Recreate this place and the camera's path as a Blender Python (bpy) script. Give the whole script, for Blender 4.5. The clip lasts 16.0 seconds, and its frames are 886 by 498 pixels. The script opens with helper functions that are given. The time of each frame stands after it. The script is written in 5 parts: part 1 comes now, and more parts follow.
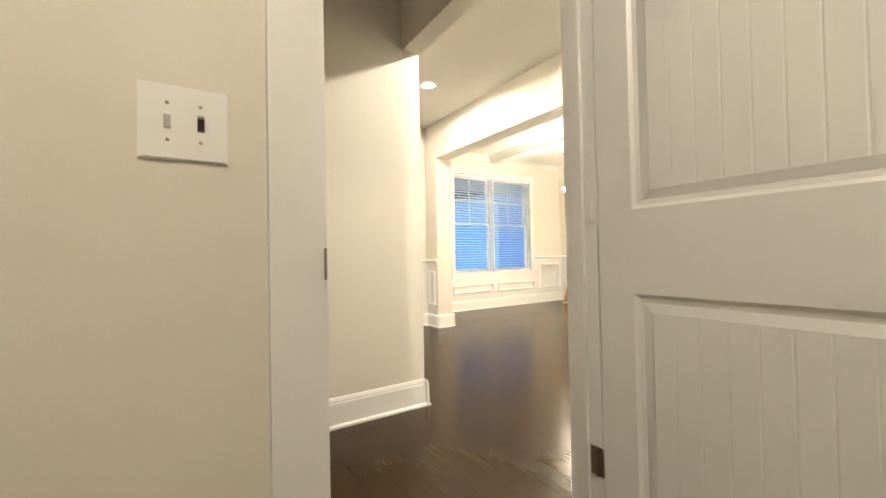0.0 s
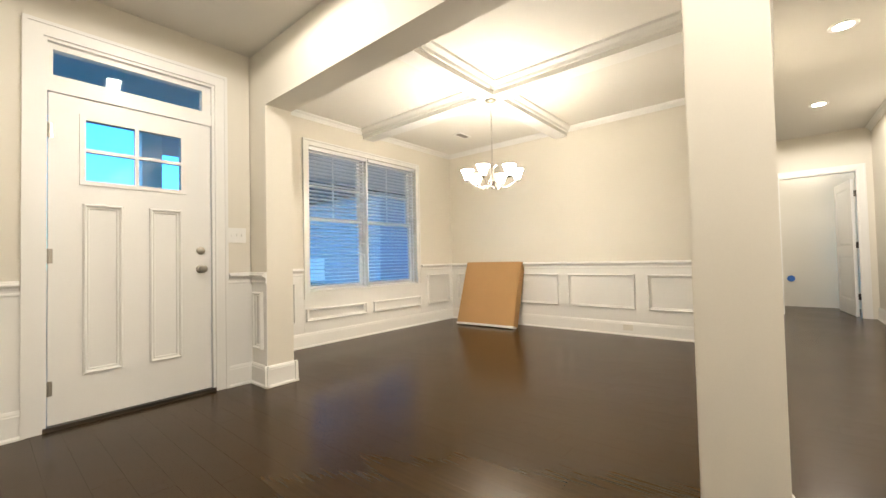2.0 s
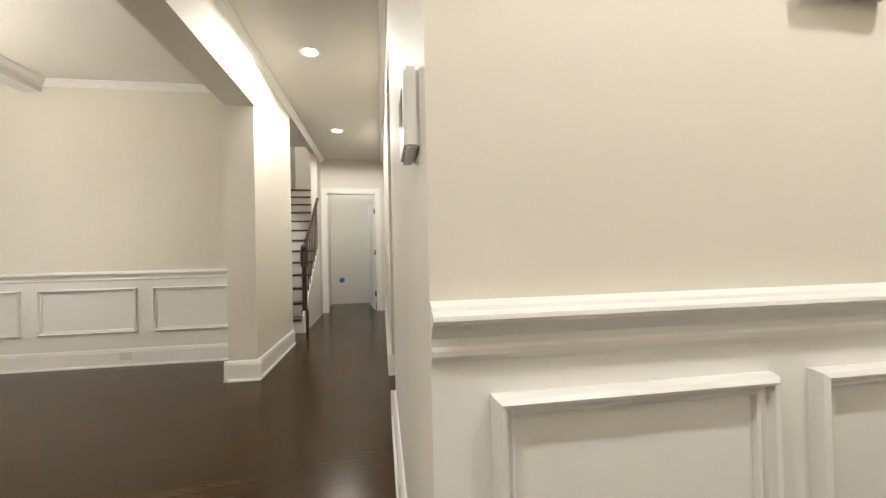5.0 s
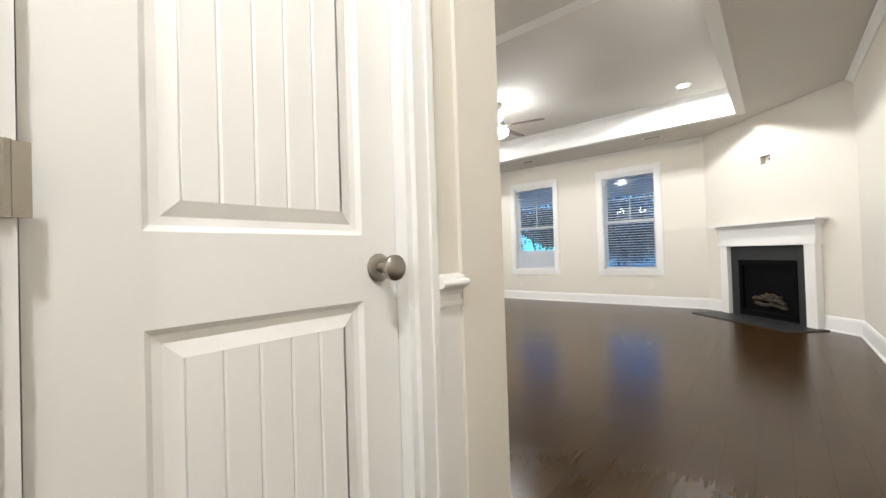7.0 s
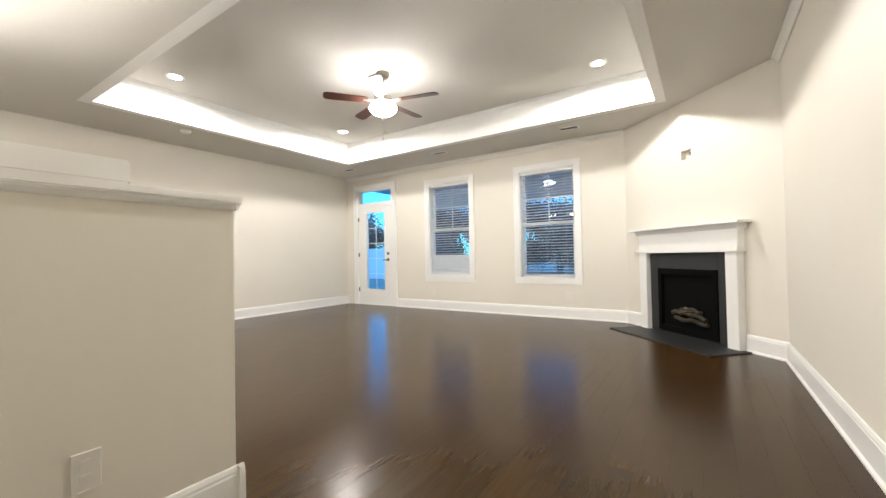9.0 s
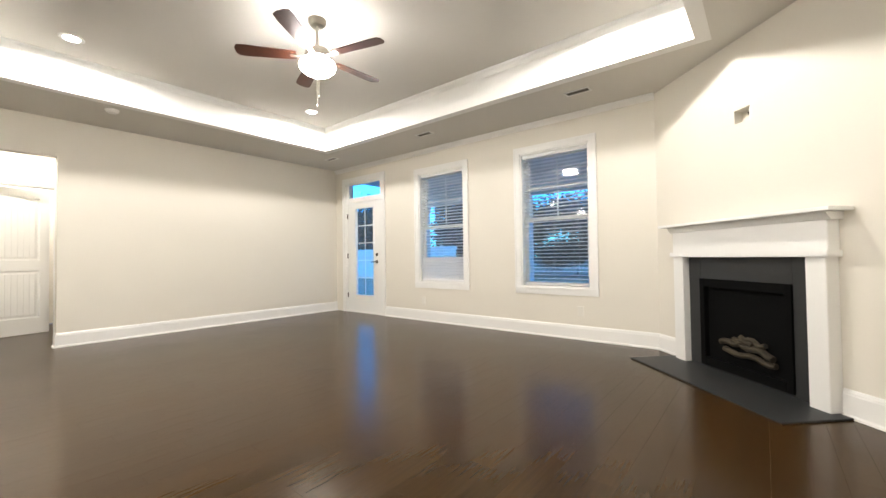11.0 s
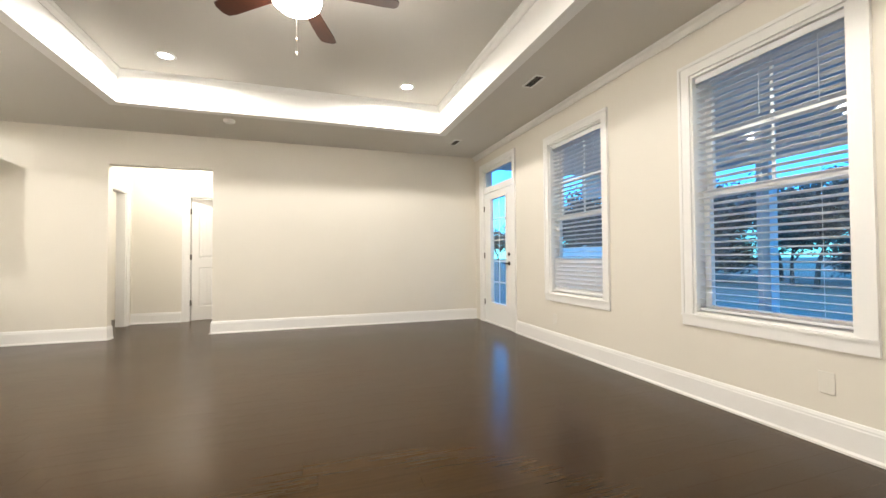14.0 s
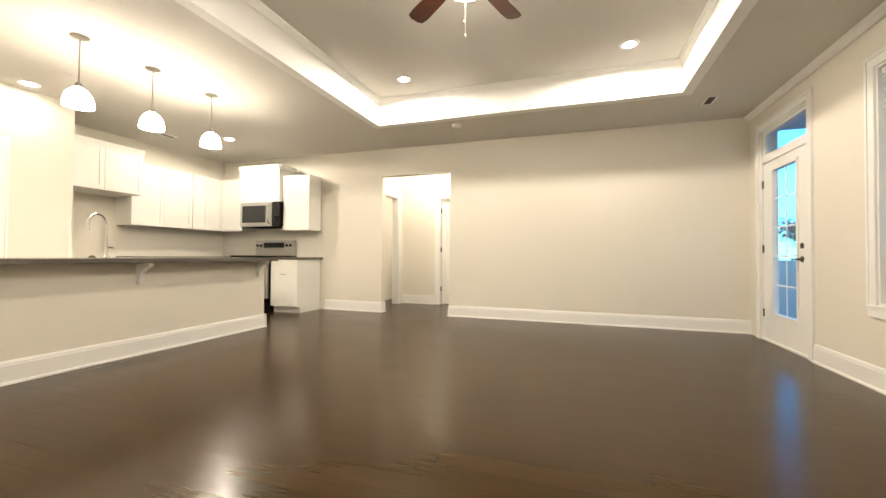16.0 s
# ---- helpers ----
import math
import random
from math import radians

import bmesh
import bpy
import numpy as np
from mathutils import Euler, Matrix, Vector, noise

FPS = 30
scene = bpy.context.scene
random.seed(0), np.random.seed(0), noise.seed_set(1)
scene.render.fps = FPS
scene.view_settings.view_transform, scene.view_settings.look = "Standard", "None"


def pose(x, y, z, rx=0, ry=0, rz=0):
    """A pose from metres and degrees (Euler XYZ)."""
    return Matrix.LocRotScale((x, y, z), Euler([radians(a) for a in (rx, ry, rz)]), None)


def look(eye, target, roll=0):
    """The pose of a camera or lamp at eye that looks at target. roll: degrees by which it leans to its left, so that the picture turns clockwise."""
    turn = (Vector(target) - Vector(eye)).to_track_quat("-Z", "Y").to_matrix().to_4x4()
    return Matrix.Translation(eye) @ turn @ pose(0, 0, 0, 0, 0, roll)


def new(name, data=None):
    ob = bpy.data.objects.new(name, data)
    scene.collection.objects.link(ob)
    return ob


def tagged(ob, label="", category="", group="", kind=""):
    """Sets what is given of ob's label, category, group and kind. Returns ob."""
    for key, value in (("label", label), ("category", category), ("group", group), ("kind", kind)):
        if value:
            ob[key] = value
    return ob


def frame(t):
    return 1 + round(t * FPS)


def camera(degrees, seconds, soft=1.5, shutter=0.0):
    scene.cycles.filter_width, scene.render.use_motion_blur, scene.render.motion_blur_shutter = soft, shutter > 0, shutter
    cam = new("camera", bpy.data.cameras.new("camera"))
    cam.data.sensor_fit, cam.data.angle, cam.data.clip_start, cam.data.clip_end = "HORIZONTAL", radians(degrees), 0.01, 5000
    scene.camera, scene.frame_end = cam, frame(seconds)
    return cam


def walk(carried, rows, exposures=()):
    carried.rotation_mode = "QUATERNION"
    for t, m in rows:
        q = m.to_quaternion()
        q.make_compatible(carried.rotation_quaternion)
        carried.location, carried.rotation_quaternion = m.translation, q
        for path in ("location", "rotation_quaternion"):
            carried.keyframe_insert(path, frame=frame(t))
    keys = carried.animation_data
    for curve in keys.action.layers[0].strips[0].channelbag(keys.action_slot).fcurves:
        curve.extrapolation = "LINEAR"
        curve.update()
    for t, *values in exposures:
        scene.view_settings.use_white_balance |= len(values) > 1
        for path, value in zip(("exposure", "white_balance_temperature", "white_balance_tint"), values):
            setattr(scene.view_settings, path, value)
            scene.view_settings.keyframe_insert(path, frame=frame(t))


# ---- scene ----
cam = camera(96.8, 16.0)
PATH = [
    (0, (0.696, 0.624, 0.955), (-0.391, -1.055, 0.987), -1.1),
    (0.2, (0.557, 0.426, 0.973), (-0.541, -1.245, 1.006), -1.2),
    (0.4, (0.428, 0.259, 0.988), (-0.677, -1.407, 1.023), -1.1),
    (0.5, (0.376, 0.182, 0.99), (-0.733, -1.482, 1.027), -0.8),
    (0.7, (0.237, 0.022, 0.989), (-0.886, -1.632, 1.031), -0.9),
    (1, (0.036, -0.214, 0.988), (-1.114, -1.85, 1.032), -0.8),
    (1.5, (-0.262, -0.533, 0.968), (-1.545, -2.066, 1.018), -0.8),
    (2, (-0.59, -0.702, 0.976), (-2.117, -1.992, 1.029), -1.3),
    (2.5, (-0.832, -0.662, 0.989), (-2.58, -1.632, 1.045), -1.5),
    (3, (-1.021, -0.544, 1.015), (-2.931, -1.136, 1.071), -1.8),
    (3.2, (-1.07, -0.497, 1.025), (-3.014, -0.957, 1.073), -1.8),
    (5.3, (-1.535, 0.52, 0.995), (-3.483, 0.971, 1.042), -2.0),
    (5.5, (-1.533, 0.666, 0.983), (-3.45, 1.231, 1.05), -2.6),
    (6, (-1.537, 1.018, 0.963), (-3.283, 1.989, 1.04), -2.5),
    (6.5, (-1.498, 1.346, 0.963), (-3.004, 2.662, 1.001), -1.9),
    (7, (-1.444, 1.672, 0.978), (-2.739, 3.196, 1.006), -1.8),
    (7.5, (-1.412, 1.987, 0.992), (-2.588, 3.604, 1.023), -1.7),
    (8, (-1.386, 2.367, 0.982), (-2.503, 4.025, 1.015), -1.4),
    (8.5, (-1.384, 2.684, 0.965), (-2.488, 4.351, 1.0), -1.3),
    (9, (-1.394, 3.016, 0.97), (-2.496, 4.684, 1.008), -1.1),
    (11.5, (-1.442, 4.728, 1.003), (-2.77, 6.223, 1.041), -0.7),
    (12, (-1.486, 5.069, 1.01), (-2.897, 6.486, 1.045), -0.6),
    (12.5, (-1.527, 5.44, 1.006), (-3.082, 6.696, 1.044), -0.7),
    (13, (-1.611, 5.774, 1.009), (-3.323, 6.806, 1.053), -0.6),
    (13.5, (-1.679, 6.109, 1.017), (-3.503, 6.928, 1.061), -0.5),
    (14, (-1.742, 6.407, 1.013), (-3.64, 7.035, 1.057), -0.4),
    (14.5, (-1.833, 6.722, 0.999), (-3.797, 7.096, 1.041), -0.4),
    (15, (-1.905, 6.89, 0.975), (-3.903, 6.97, 1.017), -0.2),
    (15.5, (-1.982, 7.004, 0.951), (-3.962, 6.722, 0.985), 0.2),
    (16, (-2.01, 6.963, 0.933), (-3.905, 6.322, 0.968), 0.4),
]
walk(cam, [(t, look(eye, target, roll)) for t, eye, target, roll in PATH],
     [(0.0, 0.68, 7400, 10), (0.5, 1.05, 7300, 10), (0.8, 0.78, 7300, 10), (1.2, 0.3, 7100, 10), (1.6, 0.05, 7100, 10), (3.0, 0.02, 7000, 14), (5.3, -0.42, 6400, 10), (6.0, -0.2, 6000, 10), (7.5, 0.03, 6200, 10), (9.2, 0.1, 6450, 10), (12.5, 0.08, 6600, 10), (14.5, 0.05, 6900, 10), (16.0, 0.02, 7650, 10)])

# ---- world and light ----
world = bpy.data.worlds.new("dusk")
scene.world = world
world.use_nodes = True
wn = world.node_tree.nodes
wl = world.node_tree.links
sky = wn.new("ShaderNodeTexSky")
sky.sky_type = 'NISHITA'
sky.sun_disc = False
sky.sun_elevation = radians(22.0)
sky.ozone_density = 6.0
sky.dust_density = 0.2
sky.sun_rotation = radians(250)
cool = wn.new("ShaderNodeMixRGB")
cool.blend_type = 'MULTIPLY'
cool.inputs[0].default_value = 1.0
cool.inputs[2].default_value = (0.26, 1.2, 1.75, 1)     # dusk seen by a camera balanced for lamplight
wl.new(sky.outputs[0], cool.inputs[1])
wl.new(cool.outputs[0], wn["Background"].inputs[0])
wn["Background"].inputs[1].default_value = 0.40

sun = new("sun", bpy.data.lights.new("sun", 'SUN'))
sun.data.energy = 0.9
sun.data.angle = radians(12)
sun.data.color = (0.5, 0.85, 1.0)
sun.matrix_world = pose(0, 0, 20, 62, 0, 40)

LAMP = (1.0, 0.965, 0.92)
GLOBE = 95.0       # radiance of frosted glass shades
CAN_W = 78.0      # watts of a recessed downlight


def downlight_lamp(x, y, z, watts):
    la = new("downlight_lamp", bpy.data.lights.new("downlight_lamp", 'SPOT'))
    la.data.energy = watts * 3
    la.data.spot_size = radians(178)
    la.data.spot_blend = 0.15
    la.data.shadow_soft_size = 0.045
    la.data.color = LAMP
    la.matrix_world = pose(x, y, z, 0, 0, 0)
    return la


# ---- materials ----
def material(name, base, rough=0.5, metal=0.0, grain=0.0, scale=40.0, bump=0.0, stain=0.0, stain_scale=1.2, spec=0.5):
    m = bpy.data.materials.new(name)
    m.use_nodes = True
    n, l = m.node_tree.nodes, m.node_tree.links
    b = n["Principled BSDF"]
    b.inputs["Base Color"].default_value = (*base, 1)
    b.inputs["Roughness"].default_value = rough
    b.inputs["Metallic"].default_value = metal
    b.inputs["Specular IOR Level"].default_value = spec
    if grain or stain or bump:
        co = n.new("ShaderNodeTexCoord")
        fine = n.new("ShaderNodeTexNoise")
        fine.inputs["Scale"].default_value = scale
        fine.inputs["Detail"].default_value = 4
        l.new(co.outputs["Object"], fine.inputs["Vector"])
        wide = n.new("ShaderNodeTexNoise")
        wide.inputs["Scale"].default_value = stain_scale
        wide.inputs["Detail"].default_value = 3
        l.new(co.outputs["Object"], wide.inputs["Vector"])
        mix1 = n.new("ShaderNodeMixRGB")
        mix1.blend_type = 'MULTIPLY'
        mix1.inputs[1].default_value = (*base, 1)
        ramp1 = n.new("ShaderNodeMapRange")
        ramp1.inputs["To Min"].default_value = 1 - grain
        ramp1.inputs["To Max"].default_value = 1 + grain
        l.new(fine.outputs["Fac"], ramp1.inputs["Value"])
        l.new(ramp1.outputs[0], mix1.inputs[2])
        mix1.inputs[0].default_value = 1
        mix2 = n.new("ShaderNodeMixRGB")
        mix2.blend_type = 'MULTIPLY'
        mix2.inputs[0].default_value = 1
        ramp2 = n.new("ShaderNodeMapRange")
        ramp2.inputs["To Min"].default_value = 1 - stain
        ramp2.inputs["To Max"].default_value = 1 + stain
        l.new(wide.outputs["Fac"], ramp2.inputs["Value"])
        l.new(mix1.outputs[0], mix2.inputs[1])
        l.new(ramp2.outputs[0], mix2.inputs[2])
        l.new(mix2.outputs[0], b.inputs["Base Color"])
        if bump:
            bp = n.new("ShaderNodeBump")
            bp.inputs["Strength"].default_value = bump
            bp.inputs["Distance"].default_value = 0.002
            l.new(fine.outputs["Fac"], bp.inputs["Height"])
            l.new(bp.outputs[0], b.inputs["Normal"])
    return m


def emitter(name, color, strength):
    m = bpy.data.materials.new(name)
    m.use_nodes = True
    n, l = m.node_tree.nodes, m.node_tree.links
    n.remove(n["Principled BSDF"])
    e = n.new("ShaderNodeEmission")
    e.inputs[0].default_value = (*color, 1)
    e.inputs[1].default_value = strength
    l.new(e.outputs[0], n["Material Output"].inputs[0])
    return m


def glass_material(name, tint=(1, 1, 1)):
    m = bpy.data.materials.new(name)
    m.use_nodes = True
    n, l = m.node_tree.nodes, m.node_tree.links
    n.remove(n["Principled BSDF"])
    tr = n.new("ShaderNodeBsdfTransparent")
    tr.inputs[0].default_value = (*tint, 1)
    gl = n.new("ShaderNodeBsdfGlossy")
    gl.inputs["Roughness"].default_value = 0.02
    lw = n.new("ShaderNodeLayerWeight")
    po = n.new("ShaderNodeMath")
    po.operation = 'POWER'
    po.inputs[1].default_value = 4.0
    l.new(lw.outputs["Facing"], po.inputs[0])
    fr = n.new("ShaderNodeMath")
    fr.operation = 'MULTIPLY_ADD'
    fr.inputs[1].default_value = 0.7
    fr.inputs[2].default_value = 0.035
    l.new(po.outputs[0], fr.inputs[0])
    mx = n.new("ShaderNodeMixShader")
    l.new(fr.outputs[0], mx.inputs[0])
    l.new(tr.outputs[0], mx.inputs[1])
    l.new(gl.outputs[0], mx.inputs[2])
    l.new(mx.outputs[0], n["Material Output"].inputs[0])
    return m


def wood_floor():
    m = bpy.data.materials.new("dark_stained_oak")
    m.use_nodes = True
    n, l = m.node_tree.nodes, m.node_tree.links
    b = n["Principled BSDF"]
    b.inputs["Specular IOR Level"].default_value = 0.2
    b.inputs["Specular Tint"].default_value = (1.0, 0.88, 0.70, 1)
    co = n.new("ShaderNodeTexCoord")
    mp = n.new("ShaderNodeMapping")
    mp.inputs["Scale"].default_value = (60, 3, 1)
    l.new(co.outputs["Object"], mp.inputs["Vector"])
    no = n.new("ShaderNodeTexNoise")
    no.inputs["Scale"].default_value = 1.0
    no.inputs["Detail"].default_value = 5
    l.new(mp.outputs[0], no.inputs["Vector"])
    cr = n.new("ShaderNodeValToRGB")
    cr.color_ramp.elements[0].position = 0.3
    cr.color_ramp.elements[0].color = (0.034, 0.0176, 0.0058, 1)
    cr.color_ramp.elements[1].position = 0.75
    cr.color_ramp.elements[1].color = (0.045, 0.0234, 0.0078, 1)
    l.new(no.outputs["Fac"], cr.inputs[0])
    oi = n.new("ShaderNodeObjectInfo")
    ge = n.new("ShaderNodeNewGeometry")
    ad = n.new("ShaderNodeMath")
    ad.operation = 'ADD'
    l.new(oi.outputs["Random"], ad.inputs[0])
    l.new(ge.outputs["Random Per Island"], ad.inputs[1])
    fr = n.new("ShaderNodeMath")
    fr.operation = 'FRACT'
    l.new(ad.outputs[0], fr.inputs[0])
    mr = n.new("ShaderNodeMapRange")
    mr.inputs["To Min"].default_value = 0.86
    mr.inputs["To Max"].default_value = 1.15
    l.new(fr.outputs[0], mr.inputs["Value"])
    mu = n.new("ShaderNodeMixRGB")
    mu.blend_type = 'MULTIPLY'
    mu.inputs[0].default_value = 1
    l.new(cr.outputs[0], mu.inputs[1])
    l.new(mr.outputs[0], mu.inputs[2])
    l.new(mu.outputs[0], b.inputs["Base Color"])
    wd = n.new("ShaderNodeTexNoise")
    wd.inputs["Scale"].default_value = 1.7
    l.new(co.outputs["Object"], wd.inputs["Vector"])
    rr = n.new("ShaderNodeMapRange")
    rr.inputs["To Min"].default_value = 0.18
    rr.inputs["To Max"].default_value = 0.27
    l.new(wd.outputs["Fac"], rr.inputs["Value"])
    l.new(rr.outputs[0], b.inputs["Roughness"])
    bp = n.new("ShaderNodeBump")
    bp.inputs["Strength"].default_value = 0.004
    bp.inputs["Distance"].default_value = 0.001
    l.new(no.outputs["Fac"], bp.inputs["Height"])
    cup = n.new("ShaderNodeMapping")          # slow hand-scraped waves along each board
    cup.inputs["Scale"].default_value = (11, 2.2, 1)
    l.new(co.outputs["Object"], cup.inputs["Vector"])
    wave = n.new("ShaderNodeTexNoise")
    wave.inputs["Scale"].default_value = 1.0
    wave.inputs["Detail"].default_value = 1
    l.new(cup.outputs[0], wave.inputs["Vector"])
    wb = n.new("ShaderNodeBump")
    wb.inputs["Strength"].default_value = 0.13
    wb.inputs["Distance"].default_value = 0.004
    l.new(wave.outputs["Fac"], wb.inputs["Height"])
    l.new(bp.outputs[0], wb.inputs["Normal"])
    l.new(wb.outputs[0], b.inputs["Normal"])
    return m


WALL = material("beige_wall_paint", (0.715, 0.675, 0.592), 0.6, grain=0.03, scale=220, bump=0.12, stain=0.03)
TRIM = material("white_trim_paint", (0.80, 0.79, 0.76), 0.35, grain=0.015, scale=90, bump=0.04, stain=0.02)
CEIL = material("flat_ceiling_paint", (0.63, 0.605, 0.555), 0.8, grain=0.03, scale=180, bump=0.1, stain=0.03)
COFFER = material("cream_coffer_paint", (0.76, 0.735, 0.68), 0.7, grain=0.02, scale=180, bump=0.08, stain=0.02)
FLOOR = wood_floor()
NICKEL = material("brushed_nickel", (0.38, 0.352, 0.30), 0.32, 1.0, grain=0.06, scale=300)
BRONZE = material("dark_metal", (0.09, 0.075, 0.06), 0.4, 0.8, grain=0.1, scale=120)
ALMOND = material("almond_plastic", (0.72, 0.69, 0.62), 0.45, stain=0.02)
WHITE_PLASTIC = material("white_plastic", (0.82, 0.81, 0.78), 0.4, stain=0.02)
BLIND = material("white_vinyl_slat", (0.78, 0.78, 0.78), 0.45, stain=0.03)
CARDBOARD = material("brown_cardboard", (0.42, 0.24, 0.10), 0.85, grain=0.06, scale=70, bump=0.15, stain=0.08, stain_scale=3)
SLATE = material("charcoal_tile", (0.019, 0.020, 0.020), 0.5, grain=0.1, scale=60, bump=0.08, stain=0.1)
BLACK = material("black_firebox_metal", (0.003, 0.003, 0.003), 0.7, grain=0.2, scale=50, spec=0.06)
VENT = material("grey_vent_paint", (0.26, 0.24, 0.21), 0.6, stain=0.05)
# Near-black lining colour that also holds the shade of the missing recess
FIREBOX_DARK = material("firebox_recess_black", (0.002, 0.002, 0.002), 0.8, grain=0.2, scale=40, spec=0.1)
# Log colour darkened for the shade of a recess that is not built
LOG = material("shaded_ceramic_log", (0.036, 0.027, 0.015), 0.9, grain=0.5, scale=18, bump=0.6, stain=0.4, stain_scale=9)
WALNUT = material("walnut_blade", (0.055, 0.018, 0.010), 0.35, grain=0.3, scale=25, stain=0.2)
GRANITE = material("speckled_granite", (0.10, 0.088, 0.075), 0.2, grain=0.7, scale=260, stain=0.2)
CABINET = material("white_cabinet_paint", (0.80, 0.79, 0.74), 0.35, grain=0.015, scale=60, stain=0.02)
STEEL = material("stainless_steel", (0.50, 0.49, 0.47), 0.28, 1.0, grain=0.08, scale=200)
DARK_GLASS = material("black_glass", (0.012, 0.012, 0.013), 0.06)
CHROME = material("chrome", (0.75, 0.75, 0.75), 0.08, 1.0)
BACKSPLASH = material("glazed_white_tile", (0.74, 0.71, 0.64), 0.2, stain=0.04)
STAIR_WOOD = material("dark_stair_tread", (0.045, 0.024, 0.013), 0.3, grain=0.25, scale=40)
GLASS = glass_material("window_glass")
SHADE = emitter("lit_frosted_glass", (1.0, 0.93, 0.82), GLOBE * 1.5)
DOME = emitter("lit_pendant_glass", (1.0, 0.95, 0.88), GLOBE * 0.7)
DIFFUSER = emitter("lit_pendant_diffuser", (1.0, 0.95, 0.88), GLOBE * 2.2)
BOWL = emitter("lit_fan_bowl", (1.0, 0.965, 0.93), GLOBE * 1.25)
CAN_GLOW = emitter("lit_downlight_lens", (1.0, 0.97, 0.93), 100.0)
SIDING = material("white_vinyl_siding", (0.62, 0.64, 0.66), 0.6, stain=0.05)
GRASS = material("dusk_lawn", (0.26, 0.27, 0.21), 0.95, grain=0.4, scale=30, bump=0.4, stain=0.3)
ASPHALT = material("asphalt", (0.05, 0.05, 0.052), 0.9, grain=0.3, scale=80)
CONCRETE = material("concrete", (0.33, 0.32, 0.31), 0.85, grain=0.15, scale=50, stain=0.1)
BARK = material("bark", (0.12, 0.105, 0.095), 0.95, grain=0.4, scale=20, bump=0.5)
HOUSE_SIDING = material("grey_house_siding", (0.42, 0.43, 0.47), 0.7, stain=0.06)
LEAF = material("dusk_foliage", (0.15, 0.155, 0.145), 0.8, grain=0.3, scale=9)
ROOF = material("asphalt_shingle", (0.09, 0.085, 0.085), 0.9, grain=0.3, scale=40)
BLUE = material("blue_plastic", (0.03, 0.15, 0.5), 0.4)
SCREEN = material("dark_lcd", (0.02, 0.022, 0.02), 0.15)


# ---- building helpers ----
def bx(bm, x0, y0, z0, x1, y1, z1):
    x0, x1 = min(x0, x1), max(x0, x1)
    y0, y1 = min(y0, y1), max(y0, y1)
    z0, z1 = min(z0, z1), max(z0, z1)
    v = [bm.verts.new(p) for p in ((x0, y0, z0), (x1, y0, z0), (x1, y1, z0), (x0, y1, z0), (x0, y0, z1), (x1, y0, z1), (x1, y1, z1), (x0, y1, z1))]
    for f in ((0, 3, 2, 1), (4, 5, 6, 7), (0, 1, 5, 4), (1, 2, 6, 5), (2, 3, 7, 6), (3, 0, 4, 7)):
        bm.faces.new([v[i] for i in f])
    return v


def strip(bm, p, q, n, prof):
    """Sweep a profile of (out, up) pairs from p to q, out along n."""
    p, q, n = Vector(p), Vector(q), Vector(n).normalized()
    a = [bm.verts.new(p + n * d + Vector((0, 0, z))) for d, z in prof]
    b = [bm.verts.new(q + n * d + Vector((0, 0, z))) for d, z in prof]
    k = len(prof)
    for i in range(k):
        bm.faces.new((a[i], a[(i + 1) % k], b[(i + 1) % k], b[i]))
    bm.faces.new(a)
    bm.faces.new(b[::-1])


def bar(bm, p, q, u, w, prof):
    """Sweep a profile of (a, b) pairs from p to q, a along u and b along w."""
    p, q, u, w = Vector(p), Vector(q), Vector(u), Vector(w)
    a = [bm.verts.new(p + u * d + w * z) for d, z in prof]
    b = [bm.verts.new(q + u * d + w * z) for d, z in prof]
    k = len(prof)
    for i in range(k):
        bm.faces.new((a[i], a[(i + 1) % k], b[(i + 1) % k], b[i]))
    bm.faces.new(a)
    bm.faces.new(b[::-1])


def lathe(bm, prof, m=None, seg=20):
    """Turn (radius, height) pairs about z; m places the result."""
    m = m or Matrix.Identity(4)
    rings = []
    for r, z in prof:
        rings.append([bm.verts.new(m @ Vector((max(r, 1e-4) * math.cos(2 * math.pi * i / seg), max(r, 1e-4) * math.sin(2 * math.pi * i / seg), z))) for i in range(seg)])
    for a, b in zip(rings, rings[1:]):
        for i in range(seg):
            bm.faces.new((a[i], a[(i + 1) % seg], b[(i + 1) % seg], b[i]))
    bm.faces.new(rings[0][::-1])
    bm.faces.new(rings[-1])


def tube(bm, pts, r, seg=8):
    pts = [Vector(p) for p in pts]
    rings = []
    for i, p in enumerate(pts):
        d = (pts[min(i + 1, len(pts) - 1)] - pts[max(i - 1, 0)]).normalized()
        u = d.cross(Vector((0, 0, 1)))
        if u.length < 1e-3:
            u = d.cross(Vector((1, 0, 0)))
        u.normalize()
        w = d.cross(u)
        rings.append([bm.verts.new(p + u * r * math.cos(2 * math.pi * k / seg) + w * r * math.sin(2 * math.pi * k / seg)) for k in range(seg)])
    for a, b in zip(rings, rings[1:]):
        for k in range(seg):
            bm.faces.new((a[k], a[(k + 1) % seg], b[(k + 1) % seg], b[k]))
    bm.faces.new(rings[0][::-1])
    bm.faces.new(rings[-1])


def mesh_of(bm, name, mat, smooth=False, bevel=0.0):
    if bevel:
        bmesh.ops.bevel(bm, geom=[e for e in bm.edges if e.calc_length() > bevel * 3], offset=bevel, segments=2, affect='EDGES', clamp_overlap=True)
    bmesh.ops.recalc_face_normals(bm, faces=bm.faces)
    me = bpy.data.meshes.new(name)
    bm.to_mesh(me)
    bm.free()
    me.materials.append(mat)
    if smooth:
        for p in me.polygons:
            p.use_smooth = True
        me.set_sharp_from_angle(angle=radians(40))
    return me


